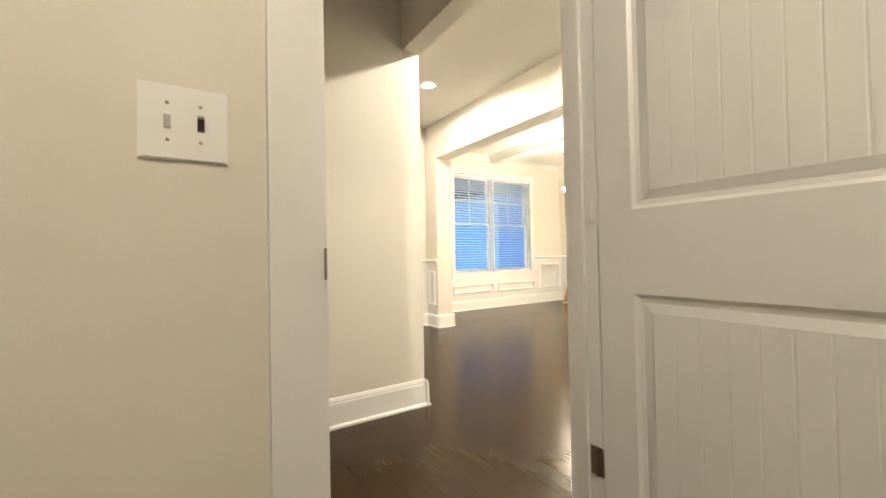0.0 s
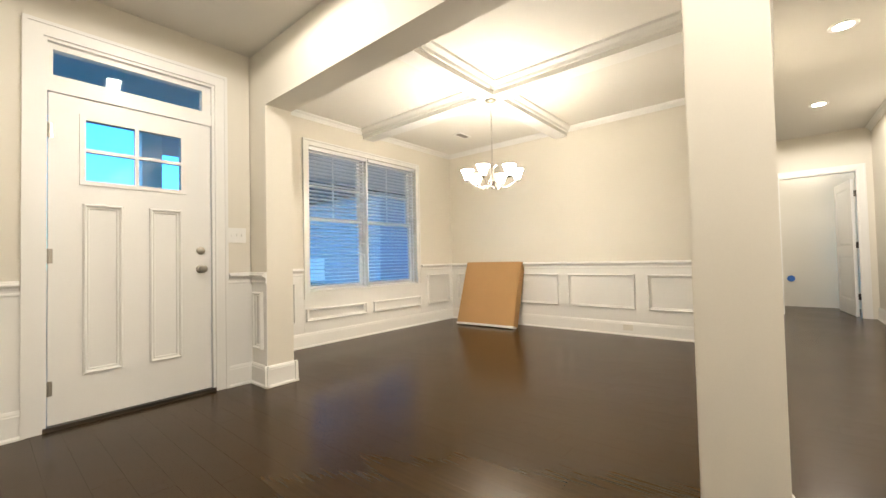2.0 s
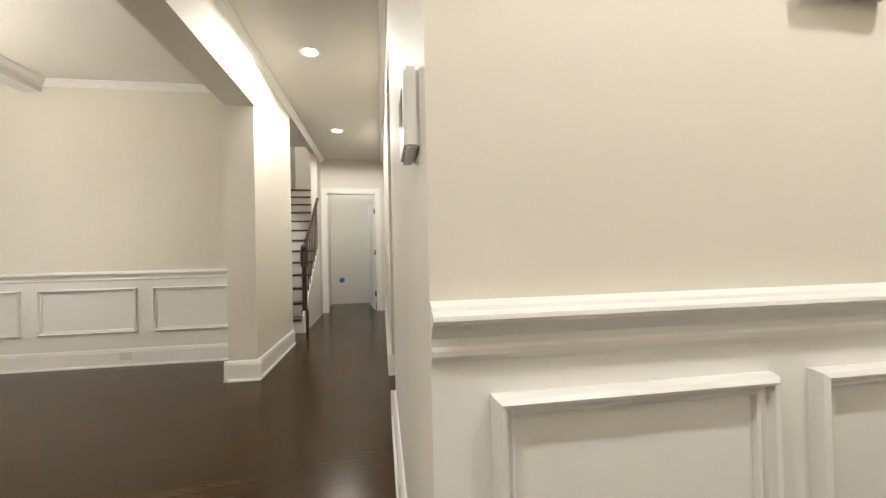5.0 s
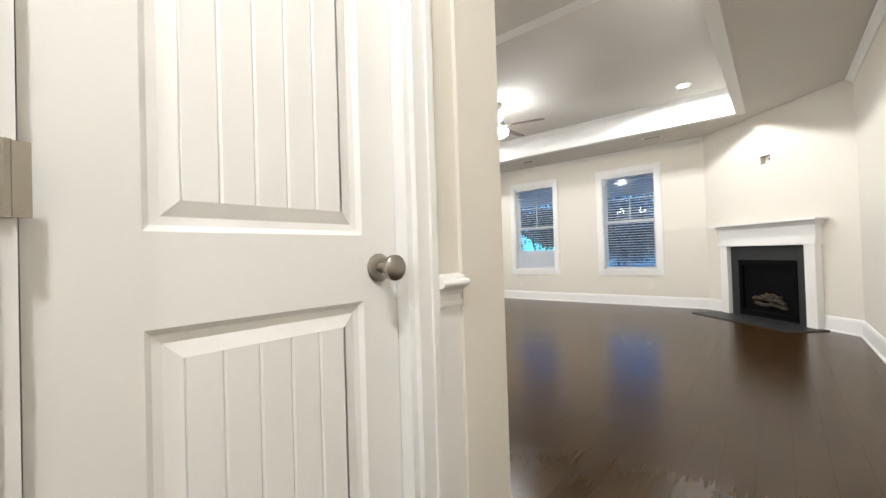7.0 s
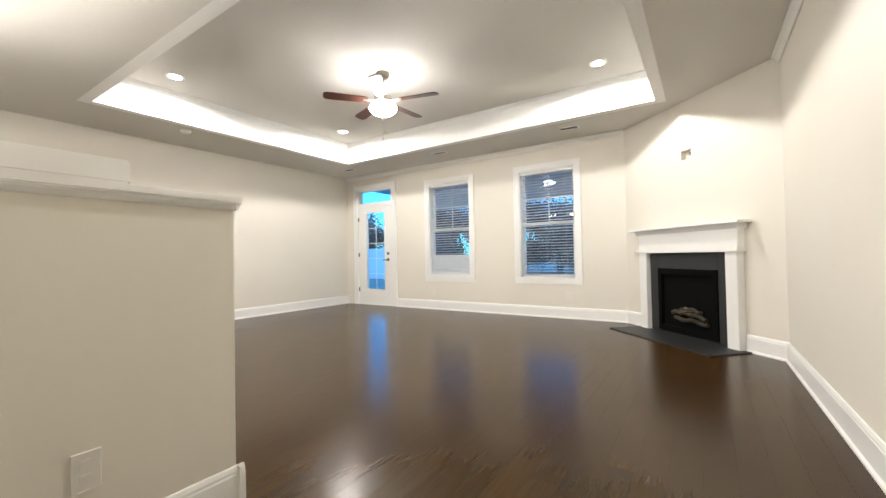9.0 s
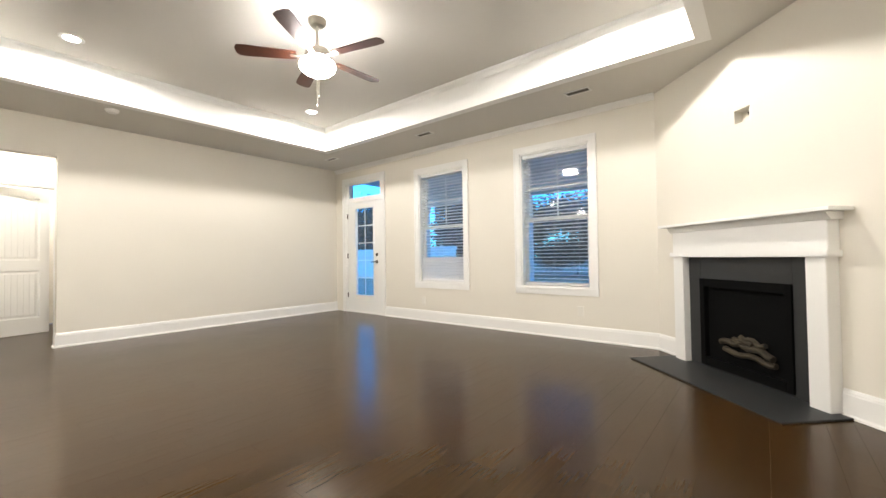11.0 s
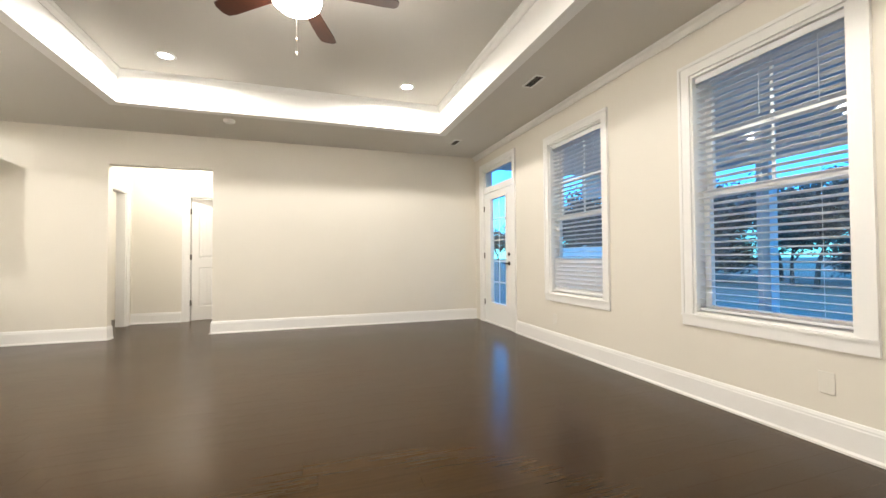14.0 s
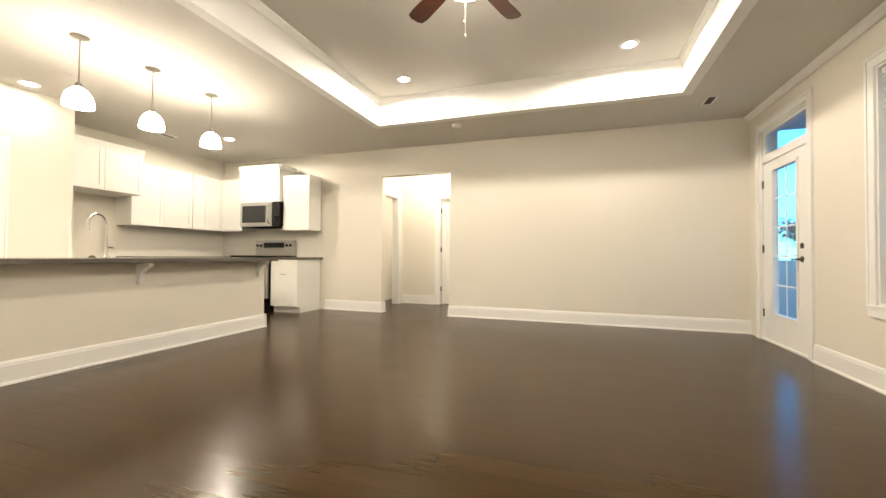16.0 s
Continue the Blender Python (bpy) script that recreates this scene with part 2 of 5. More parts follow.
def part(name, bm, mat, parent, label="", smooth=False, bevel=0.0):
    ob = new(name, mesh_of(bm, name, mat, smooth, bevel))
    if parent:
        ob.parent = parent
        ob.matrix_parent_inverse = parent.matrix_basis.inverted()
    if label:
        tagged(ob, label)
    return ob


def thing(name, label, category, at=(0, 0, 0), group="", kind=""):
    ob = new(name)
    ob.empty_display_size = 0.1
    ob.matrix_basis = Matrix.Translation(at)
    return tagged(ob, label, category, group, kind)


def structure(name, bm, mat, label, category, bevel=0.0, smooth=False):
    return tagged(part(name, bm, mat, None, "", smooth, bevel), label, category, "", "structure")


def walled(bm, axis, c0, c1, a0, a1, z0, z1, openings=()):
    """A wall whose length runs along axis, with (a0, a1, z0, z1) openings."""
    cuts = sorted({a0, a1, *[v for o in openings for v in o[:2] if a0 < v < a1]})
    for s, e in zip(cuts, cuts[1:]):
        mid = (s + e) / 2
        spans = [(z0, z1)]
        for o in openings:
            if o[0] <= mid <= o[1]:
                spans = [t for lo, hi in spans for t in ((lo, min(hi, o[2])), (max(lo, o[3]), hi)) if t[1] - t[0] > 1e-4]
        for lo, hi in spans:
            if axis == "x":
                bx(bm, s, c0, lo, e, c1, hi)
            else:
                bx(bm, c0, s, lo, c1, e, hi)


def wall(name, axis, c0, c1, a0, a1, openings=(), z1=2.72, mat=None, label="smooth drywall painted warm beige"):
    bm = bmesh.new()
    walled(bm, axis, c0, c1, a0, a1, 0, z1, openings)
    bmesh.ops.remove_doubles(bm, verts=bm.verts, dist=1e-5)
    return structure(name, bm, mat or WALL, label, "wall")


BASE = [(0, 0), (0.030, 0), (0.030, 0.012), (0.018, 0.022), (0.016, 0.135), (0.013, 0.142), (0.013, 0.150), (0.007, 0.165), (0, 0.168)]
RAIL = [(0.0, -0.078), (0.0101, -0.078), (0.0137, -0.07), (0.0137, -0.062), (0.0094, -0.056), (0.0094, -0.044), (0.0158, -0.032), (0.0245, -0.024), (0.0374, -0.02), (0.041, -0.013), (0.0396, -0.006), (0.0331, -0.002), (0.0245, -0.001), (0.0223, 0.005), (0.0086, 0.011), (0.0, 0.012)]
FRAME = [(0, 0), (0.010, 0.0), (0.024, 0.003), (0.030, 0.010), (0.027, 0.016), (0.012, 0.018), (0.009, 0.024), (0.013, 0.029), (0.010, 0.034), (0, 0.035)]
CROWN = [(0, -0.065), (0.010, -0.065), (0.013, -0.055), (0.030, -0.028), (0.050, -0.014), (0.055, -0.002), (0, -0.002)]


def baseboard(p, q, n):
    bm = bmesh.new()
    strip(bm, (*p, 0), (*q, 0), (*n, 0), BASE)
    return structure("baseboard", bm, TRIM, "tall white painted baseboard with moulded top along the wall", "baseboard")


def crown(p, q, n, z=2.72):
    bm = bmesh.new()
    strip(bm, (*p, z), (*q, z), (*n, 0), CROWN)
    return structure("crown_trim", bm, TRIM, "white painted crown moulding under the ceiling", "crown moulding")


def chair_rail(p, q, n, z=0.90):
    bm = bmesh.new()
    strip(bm, (*p, z), (*q, z), (*n, 0), RAIL)
    return structure("chair_rail_trim", bm, TRIM, "white moulded chair rail capping the wainscot", "chair rail")


def panel_frame(bm, axis, c, out, a0, a1, z0, z1):
    """A mitred picture-frame moulding on the wall plane axis=c, facing out (+1 or -1)."""
    n = Vector((out, 0, 0)) if axis == "x" else Vector((0, out, 0))
    t = Vector((0, 1, 0)) if axis == "x" else Vector((1, 0, 0))
    o = n * 0
    def at(a, z):
        v = t * a + Vector((0, 0, z))
        v[0 if axis == "x" else 1] = c
        return v
    ring = []
    for d, s in FRAME:
        ring.append([at(a0 + s, z0 + s) + n * d, at(a1 - s, z0 + s) + n * d, at(a1 - s, z1 - s) + n * d, at(a0 + s, z1 - s) + n * d])
    vs = [[bm.verts.new(p) for p in r] for r in ring]
    for a, b in zip(vs, vs[1:]):
        for i in range(4):
            bm.faces.new((a[i], a[(i + 1) % 4], b[(i + 1) % 4], b[i]))


def wainscot(axis, c, out, a0, a1, panels, z=0.845):
    """White wainscot sheet with raised frames on a wall plane; frames are parts."""
    bm = bmesh.new()
    e = c + 0.004 * out
    if axis == "x":
        bx(bm, c, a0, 0.1, e, a1, z)
    else:
        bx(bm, a0, c, 0.1, a1, e, z)
    w = structure("wainscot_trim", bm, TRIM, "white painted wainscot with picture-frame panels below the chair rail", "wainscot")
    for p in panels:
        bm = bmesh.new()
        panel_frame(bm, axis, e, out, *p)
        part("panel_moulding", bm, TRIM, w)
    return w

# ---- structure ----
H = 2.72           # ceiling height in foyer, hall and dining room
HL = 2.685         # ceiling height in passage, living room and kitchen
TZ = 3.035         # height of the raised tray
LX = -7.825        # living room wall with the hall opening
BY = 9.0           # back wall
RX = -0.79         # long wall beside the fireplace
WX = -2.11         # passage wall with the closet door
HY = 0.385         # wall with the thermostat
DBX = -5.72        # dining room side wall
DFY = -4.85        # dining room window wall
FY = -4.05         # front door wall
T = 0.12

bm = bmesh.new()
bx(bm, -10.6, -5.0, -0.25, 2.6, 9.15, -0.022)
structure("floor", bm, CONCRETE, "subfloor slab under dark planks", "floor")

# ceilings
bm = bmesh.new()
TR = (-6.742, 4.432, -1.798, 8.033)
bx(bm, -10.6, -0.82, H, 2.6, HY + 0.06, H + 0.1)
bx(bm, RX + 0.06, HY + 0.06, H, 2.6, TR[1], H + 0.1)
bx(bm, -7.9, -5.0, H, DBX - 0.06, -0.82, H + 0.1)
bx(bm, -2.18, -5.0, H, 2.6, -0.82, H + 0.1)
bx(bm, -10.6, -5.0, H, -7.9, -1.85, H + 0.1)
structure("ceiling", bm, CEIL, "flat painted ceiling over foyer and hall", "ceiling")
bm = bmesh.new()
bx(bm, DBX - 0.06, -5.0, H, -2.18, -0.82, H + 0.1)
structure("ceiling_dining", bm, COFFER, "cream painted coffered dining room ceiling", "ceiling")
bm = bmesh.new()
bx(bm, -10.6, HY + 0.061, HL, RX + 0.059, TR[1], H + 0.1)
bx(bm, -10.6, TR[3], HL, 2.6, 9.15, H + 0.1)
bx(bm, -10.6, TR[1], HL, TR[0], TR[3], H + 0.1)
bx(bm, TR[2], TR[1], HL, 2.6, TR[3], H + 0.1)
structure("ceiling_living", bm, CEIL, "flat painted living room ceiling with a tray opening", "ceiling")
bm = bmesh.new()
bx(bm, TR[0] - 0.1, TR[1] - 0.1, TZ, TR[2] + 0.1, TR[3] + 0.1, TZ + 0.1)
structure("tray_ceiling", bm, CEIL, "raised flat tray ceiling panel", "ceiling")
E = 0.003
for box in ((TR[0] - 0.1, TR[1] - 0.1, HL - 0.001, TR[0] + E, TR[3] + 0.1, TZ), (TR[2] - E, TR[1] - 0.1, HL - 0.001, TR[2] + 0.1, TR[3] + 0.1, TZ),
            (TR[0] + E, TR[1] - 0.1, HL - 0.001, TR[2] - E, TR[1] + E, TZ), (TR[0] + E, TR[3] - E, HL - 0.001, TR[2] - E, TR[3] + 0.1, TZ)):
    bm = bmesh.new()
    bx(bm, *box)
    structure("tray_side", bm, TRIM, "white upright face of the tray ceiling", "ceiling")
for p, q, n in (((TR[0], TR[1]), (TR[0], TR[3]), (1, 0)), ((TR[2], TR[1]), (TR[2], TR[3]), (-1, 0)),
                ((TR[0], TR[1]), (TR[2], TR[1]), (0, 1)), ((TR[0], TR[3]), (TR[2], TR[3]), (0, -1))):
    crown(p, q, n, TZ)

# living room
W1 = (-5.655, -4.775, 0.60, 2.312)
W2 = (-3.858, -2.968, 0.60, 2.312)
BD = (-7.525, -6.525, 0.0, 2.40)
wall("wall_back", "x", BY, BY + 0.16, -10.6, 2.6, (W1, W2, BD), label="beige back wall with two windows and a glazed door")
wall("wall_side_long", "y", RX, RX + T, -0.27, BY, label="long plain beige wall beside the fireplace")
OPL = (3.93, 5.105, 0.0, 2.238)
wall("wall_left", "y", LX - T, LX, 0.5, BY, (OPL,), label="beige wall with a plain opening to the bedroom hall")
# diagonal chimney breast
FC = Vector((-1.544, 8.269, 0))      # middle of the chimney face, at the floor
FD = Vector((0.70711, -0.70711, 0))
FN = Vector((-0.70711, -0.70711, 0))
bm = bmesh.new()
pts = [(-2.275, BY), (RX, 7.515), (RX, BY)]
lo = [bm.verts.new((x, y, 0)) for x, y in pts]
hi = [bm.verts.new((x, y, H)) for x, y in pts]
bm.faces.new(lo)
bm.faces.new(hi[::-1])
for i in (1, 2):
    bm.faces.new((lo[i], lo[(i + 1) % 3], hi[(i + 1) % 3], hi[i]))
NICHE = (-0.045, 0.105, 2.02, 2.125)      # media recess in the chimney face: along, along, low, high


def niche_ring(depth):
    return [bm.verts.new(FC + FD * u - FN * depth + Vector((0, 0, v))) for u, v in ((NICHE[0], NICHE[2]), (NICHE[1], NICHE[2]), (NICHE[1], NICHE[3]), (NICHE[0], NICHE[3]))]


face = [lo[0], lo[1], hi[1], hi[0]]
rim, back = niche_ring(0.0), niche_ring(0.07)
for i in range(4):
    bm.faces.new((face[i], face[(i + 1) % 4], rim[(i + 1) % 4], rim[i]))
    bm.faces.new((rim[i], rim[(i + 1) % 4], back[(i + 1) % 4], back[i]))
bm.faces.new(back)
structure("wall_chimney", bm, WALL, "beige diagonal chimney wall across the corner", "wall")

# bedroom hall beyond the left opening
wall("wall_bedhall_far", "y", -9.27, -9.15, 3.55, 9.0, ((4.48, 5.25, 0, 2.05),), label="beige hall wall with a white door")
wall("wall_bedhall_side", "x", 3.58, 3.70, -9.15, LX - T, ((-8.95, -8.2, 0, 2.05),), label="beige hall wall with a cased doorway")
wall("wall_bedhall_end", "x", 5.55, 5.67, -9.15, LX - T)
wall("wall_bedroom", "y", -10.6, -10.5, 3.2, 9.0)
wall("wall_bath", "x", 3.1, 3.2, -10.5, LX - T)

# passage and closet
wall("wall_passage", "y", WX - T, WX, HY, 2.52, ((1.682, 2.345, 0, 2.04),), label="beige passage wall above white wainscot")
bm = bmesh.new()
bx(bm, -2.25, 2.52, 0, -2.098, 2.73, H)
structure("wall_pier", bm, WALL, "beige wall pier at the end of the passage", "wall")
HOP = (-4.86, -3.98, 0.0, 2.40)
wall("wall_hall", "x", HY, HY + T, -9.2, WX - T, (HOP,), label="beige hall wall with a plain opening")
wall("wall_kitchen_back", "x", HY + T, HY + T + 0.02, LX, -4.95)
wall("wall_pantry_side", "y", -4.98, -4.86, HY + T, 1.25)
wall("wall_pantry", "x", 1.25, 1.37, -4.98, -3.3, label="beige kitchen wall beside the cabinets")
wall("wall_closet", "y", -2.95, -2.83, HY + T, 2.45)
wall("wall_closet_end", "x", 2.45, 2.57, -2.95, -2.25)
wall("wall_pantry_end", "y", -3.42, -3.3, HY + T, 1.25)

# foyer and dining room
FDO = (-1.79, -0.84, 0.0, 2.39)
wall("wall_front", "x", FY - 0.16, FY, -2.06, -0.57, (FDO,), label="beige front wall with a panelled door and transom")
wall("wall_foyer_side", "y", -0.57, -0.45, FY, -1.70)
VDO = (0.70, 1.45, 0, 2.04)
wall("wall_vestibule", "x", -1.70, -1.58, -0.57, 1.7, (VDO,), label="beige vestibule wall with a cased closet door")
wall("wall_vestibule_end", "y", 1.7, 1.82, -1.7, 1.9)
bm = bmesh.new()
bx(bm, -0.57, -1.58, 2.26, -0.45, -0.27, H)
structure("beam_vestibule", bm, WALL, "plain drywall header over the vestibule opening", "header")
SDO = (-0.40, 0.485, 0.0, 2.04)
wall("wall_study", "x", -0.27, -0.15, -0.86, 1.7, (SDO,), label="beige wall with a cased doorway and switches")
wall("wall_study_back", "x", 1.8, 1.9, RX, 1.8)
bm = bmesh.new()
bx(bm, -2.29, DFY, 0, -2.07, -3.785, H)
bx(bm, -2.29, DFY - 0.16, 0, -2.07, DFY, H)
structure("wall_pilaster", bm, WALL, "beige wall end carrying the dining room beam", "wall")
bm = bmesh.new()
bx(bm, -2.29, -3.785, 2.25, -2.07, -0.69, H)
structure("beam_foyer", bm, WALL, "deep beige drywall beam between foyer and dining room", "beam")
bm = bmesh.new()
bx(bm, -5.0, -0.935, 2.27, -2.29, -0.70, H)
structure("beam_hall", bm, WALL, "deep beige drywall beam between hall and dining room", "beam")
bm = bmesh.new()
bx(bm, -2.32, -0.910, 0, -2.07, -0.69, 2.25)
structure("column", bm, WALL, "square beige drywall column under the beams", "column", bevel=0.004)
wall("wall_stair", "x", -0.935, -0.71, -6.30, -4.972, label="beige wall end between dining room and stairs")
DW = (-4.875, -3.085, 0.63, 2.355)
wall("wall_dining_front", "x", DFY - 0.16, DFY, DBX - T, -2.29, (DW,), label="cream dining room wall with a double window")
wall("wall_dining_side", "y", DBX - T, DBX, DFY, -0.935, label="cream dining room wall above white wainscot")
HDO = (-0.64, 0.235, 0, 2.13)
wall("wall_hall_end", "y", -8.85, -8.73, -0.72, HY, (HDO,), label="hall end wall with a cased doorway")
wall("wall_utility", "y", -10.1, -10.0, -0.8, HY)
wall("wall_stairwell", "x", -1.95, -1.85, -12.2, DBX - T, z1=4.6)
wall("wall_stairwell_top", "y", -12.3, -12.2, -1.95, -0.72, z1=4.6)
wall("wall_stairwell_upper", "x", -0.82, -0.72, -12.2, -10.5, z1=4.6)
bm = bmesh.new()
bx(bm, -12.2, -0.82, H + 0.1, -7.9, -0.72, 4.6)
bx(bm, -8.0, -1.85, H + 0.1, -7.9, -0.82, 4.6)
structure("wall_upstairs", bm, WALL, "pale upper stairwell wall", "wall")
bm = bmesh.new()
bx(bm, -12.3, -1.95, 4.6, -7.8, -0.72, 4.7)
structure("ceiling_stairwell", bm, CEIL, "flat stairwell ceiling", "ceiling")
bm = bmesh.new()
bx(bm, -12.2, -1.85, 2.3, -10.33, -0.82, 2.405)
structure("floor_landing", bm, STAIR_WOOD, "dark wooden upper landing", "floor")
wall("wall_stairwell_hall", "x", -0.82, -0.72, -10.5, -8.3)

# ---- trim ----
def base_run(*legs):
    for p, q, n in legs:
        baseboard(p, q, n)


base_run(
    ((LX, 0.5 + 2.35), (LX, OPL[0]), (1, 0)), ((LX, OPL[1]), (LX, BY), (1, 0)),
    ((LX - T, OPL[0]), (LX + 0.03, OPL[0]), (0, 1)), ((LX - T, OPL[1]), (LX + 0.03, OPL[1]), (0, -1)),
    ((-6.44, BY), (-2.275, BY), (0, -1)), ((RX, 1.0), (RX, 7.55), (-1, 0)),
    ((-9.15, 3.70), (-9.15, 4.38), (1, 0)), ((-9.15, 5.35), (-9.15, 5.55), (1, 0)),
    ((-8.1, 3.70), (LX - T, 3.70), (0, 1)),
    ((WX, HY - 0.03), (WX, 1.611), (1, 0)), ((WX + 0.001, 2.411), (WX + 0.001, 2.518), (1, 0)), ((-2.098, 2.52), (-2.098, 2.76), (1, 0)),
    ((-2.25, 2.73), (-2.068, 2.73), (0, 1)),
    ((HOP[1], HY), (WX + 0.03, HY), (0, -1)), ((-8.73, HY), (HOP[0], HY), (0, -1)),
    ((HOP[0], HY - 0.03), (HOP[0], HY + T), (1, 0)), ((HOP[1], HY - 0.03), (HOP[1], HY + T), (-1, 0)),
    ((-4.86, HY + T), (-4.86, 1.25), (1, 0)),
    ((-6.30, -0.71), (-4.972, -0.71), (0, 1)), ((-4.972, -0.965), (-4.972, -0.68), (1, 0)), ((DBX, -0.935), (-4.942, -0.935), (0, -1)),
    ((-2.06, FY), (-1.88, FY), (0, 1)), ((-0.75, FY), (-0.57, FY), (0, 1)), ((-0.57, FY), (-0.57, -1.58), (-1, 0)),
    ((-2.07, FY), (-2.07, -3.755), (1, 0)), ((-2.32, -3.785), (-2.04, -3.785), (0, 1)), ((-2.29, DFY), (-2.29, -3.755), (-1, 0)),
    ((DBX, DFY), (-2.29, DFY), (0, 1)), ((DBX, DFY), (DBX, -0.935), (1, 0)),
    ((-0.57, -1.58), (0.61, -1.58), (0, 1)), ((-0.57, -1.70), (-0.57, -1.55), (-1, 0)),
    ((RX, -0.27), (-0.49, -0.27), (0, -1)), ((0.55, -0.15), (1.7, -0.15), (0, 1)),
    ((-2.07, -0.94), (-2.07, -0.66), (1, 0)), ((-2.35, -0.69), (-2.04, -0.69), (0, 1)), ((-2.32, -0.94), (-2.32, -0.66), (-1, 0)), ((-2.35, -0.91), (-2.04, -0.91), (0, -1)),
)
bm = bmesh.new()
a, b = Vector((-2.275, BY, 0)), Vector((RX, 7.515, 0))
d = (b - a).normalized()
strip(bm, a, a + d * 0.35, FN, BASE)
strip(bm, b - d * 0.38, b, FN, BASE)
structure("baseboard", bm, TRIM, "tall white baseboard beside the corner fireplace", "baseboard")

for p, q, n in (((LX, BY), (-2.275, BY), (0, -1)), ((RX, HY), (RX, 7.55), (-1, 0))):
    crown(p, q, n, HL)
for p, q, n in (((DBX, DFY), (-2.29, DFY), (0, 1)), ((DBX, DFY), (DBX, -0.935), (1, 0)), ((-8.73, HY), (WX, HY), (0, -1)), ((-8.73, -0.71), (-2.07, -0.71), (0, 1))):
    crown(p, q, n)

# wainscots: dining room, foyer, passage
wainscot("x", DBX, 1, DFY, -0.94, ((-4.72, -3.76, 0.32, 0.745), (-3.62, -2.98, 0.32, 0.745), (-2.84, -2.01, 0.32, 0.745), (-1.87, -1.08, 0.32, 0.745)))
chair_rail((DBX, DFY), (DBX, -0.94), (1, 0), 0.895)
wainscot("y", DFY, 1, DBX, -4.955, ((-5.62, -5.10, 0.29, 0.745),))
wainscot("y", DFY, 1, -4.954, -3.006, ((-4.93, -4.02, 0.29, 0.435), (-3.90, -3.03, 0.29, 0.435)), 0.545)
wainscot("y", DFY, 1, -3.005, -2.29, ((-2.89, -2.40, 0.29, 0.745),))
chair_rail((DBX, DFY), (-4.97, DFY), (0, 1), 0.895)
chair_rail((-3.00, DFY), (-2.29, DFY), (0, 1), 0.895)
wainscot("x", -2.07, 1, FY, -3.785, ((-3.99, -3.84, 0.29, 0.745),))
chair_rail((-2.07, FY), (-2.07, -3.785), (1, 0), 0.895)
wainscot("y", FY, 1, -2.07, -1.88, ())
chair_rail((-2.07, FY), (-1.885, FY), (0, 1), 0.895)
wainscot("y", FY, 1, -0.75, -0.57, ())
chair_rail((-0.745, FY), (-0.57, FY), (0, 1), 0.895)
wainscot("x", WX, 1, HY, 1.611, ((0.475, 0.97, 0.30, 0.79), (1.05, 1.525, 0.30, 0.79)), 0.86)
chair_rail((WX, HY), (WX, 1.612), (1, 0), 0.922)
wainscot("x", WX, 1, 2.411, 2.518, (), 0.86)
chair_rail((WX, 2.411), (WX, 2.516), (1, 0), 0.915)


# ---- openings: casings, doors, windows ----
def casing(name, axis, c, out, a0, a1, top, w=0.09, sill=None, label="white painted door casing", category="casing"):
    """Flat casing with a back band round an opening on plane axis=c."""
    bm = bmesh.new()
    def board(u0, z0, u1, z1, d):
        if axis == "x":
            bx(bm, c, u0, z0, c + out * d, u1, z1)
        else:
            bx(bm, u0, c, z0, u1, c + out * d, z1)
    z0 = 0 if sill is None else sill
    for d, k in ((0.016, 0.0), (0.023, w - 0.022)):
        g = 0.002 if k == 0 else 0.0
        board(a0 - w + g, z0, a0 - k, top + w - g, d)
        board(a1 + k, z0, a1 + w - g, top + w - g, d)
        if k == 0:
            board(a0, top, a1, top + w - g, d)
        else:
            board(a0 - k, top + k, a1 + k, top + w, d)
    if sill is not None:
        board(a0 - w - 0.004, sill - 0.016, a1 + w + 0.004, sill, 0.026)
        board(a0 - w, sill - 0.085, a1 + w, sill - 0.016, 0.016)
    return structure(name, bm, TRIM, label, category)


def jamb(axis, c0, c1, a0, a1, top, bottom=None):
    bm = bmesh.new()
    t = 0.018
    def board(u0, z0, u1, z1):
        if axis == "x":
            bx(bm, c0, u0, z0, c1, u1, z1)
        else:
            bx(bm, u0, c0, z0, u1, c1, z1)
    z0 = 0 if bottom is None else bottom
    board(a0, z0, a0 + t, top)
    board(a1 - t, z0, a1, top)
    board(a0 + t, top - t, a1 - t, top)
    if bottom is not None:
        board(a0 + t, z0, a1 - t, z0 + t)
    return structure("door_jamb_trim" if bottom is None else "window_jamb_trim", bm, TRIM, "white painted jamb lining the opening", "jamb")


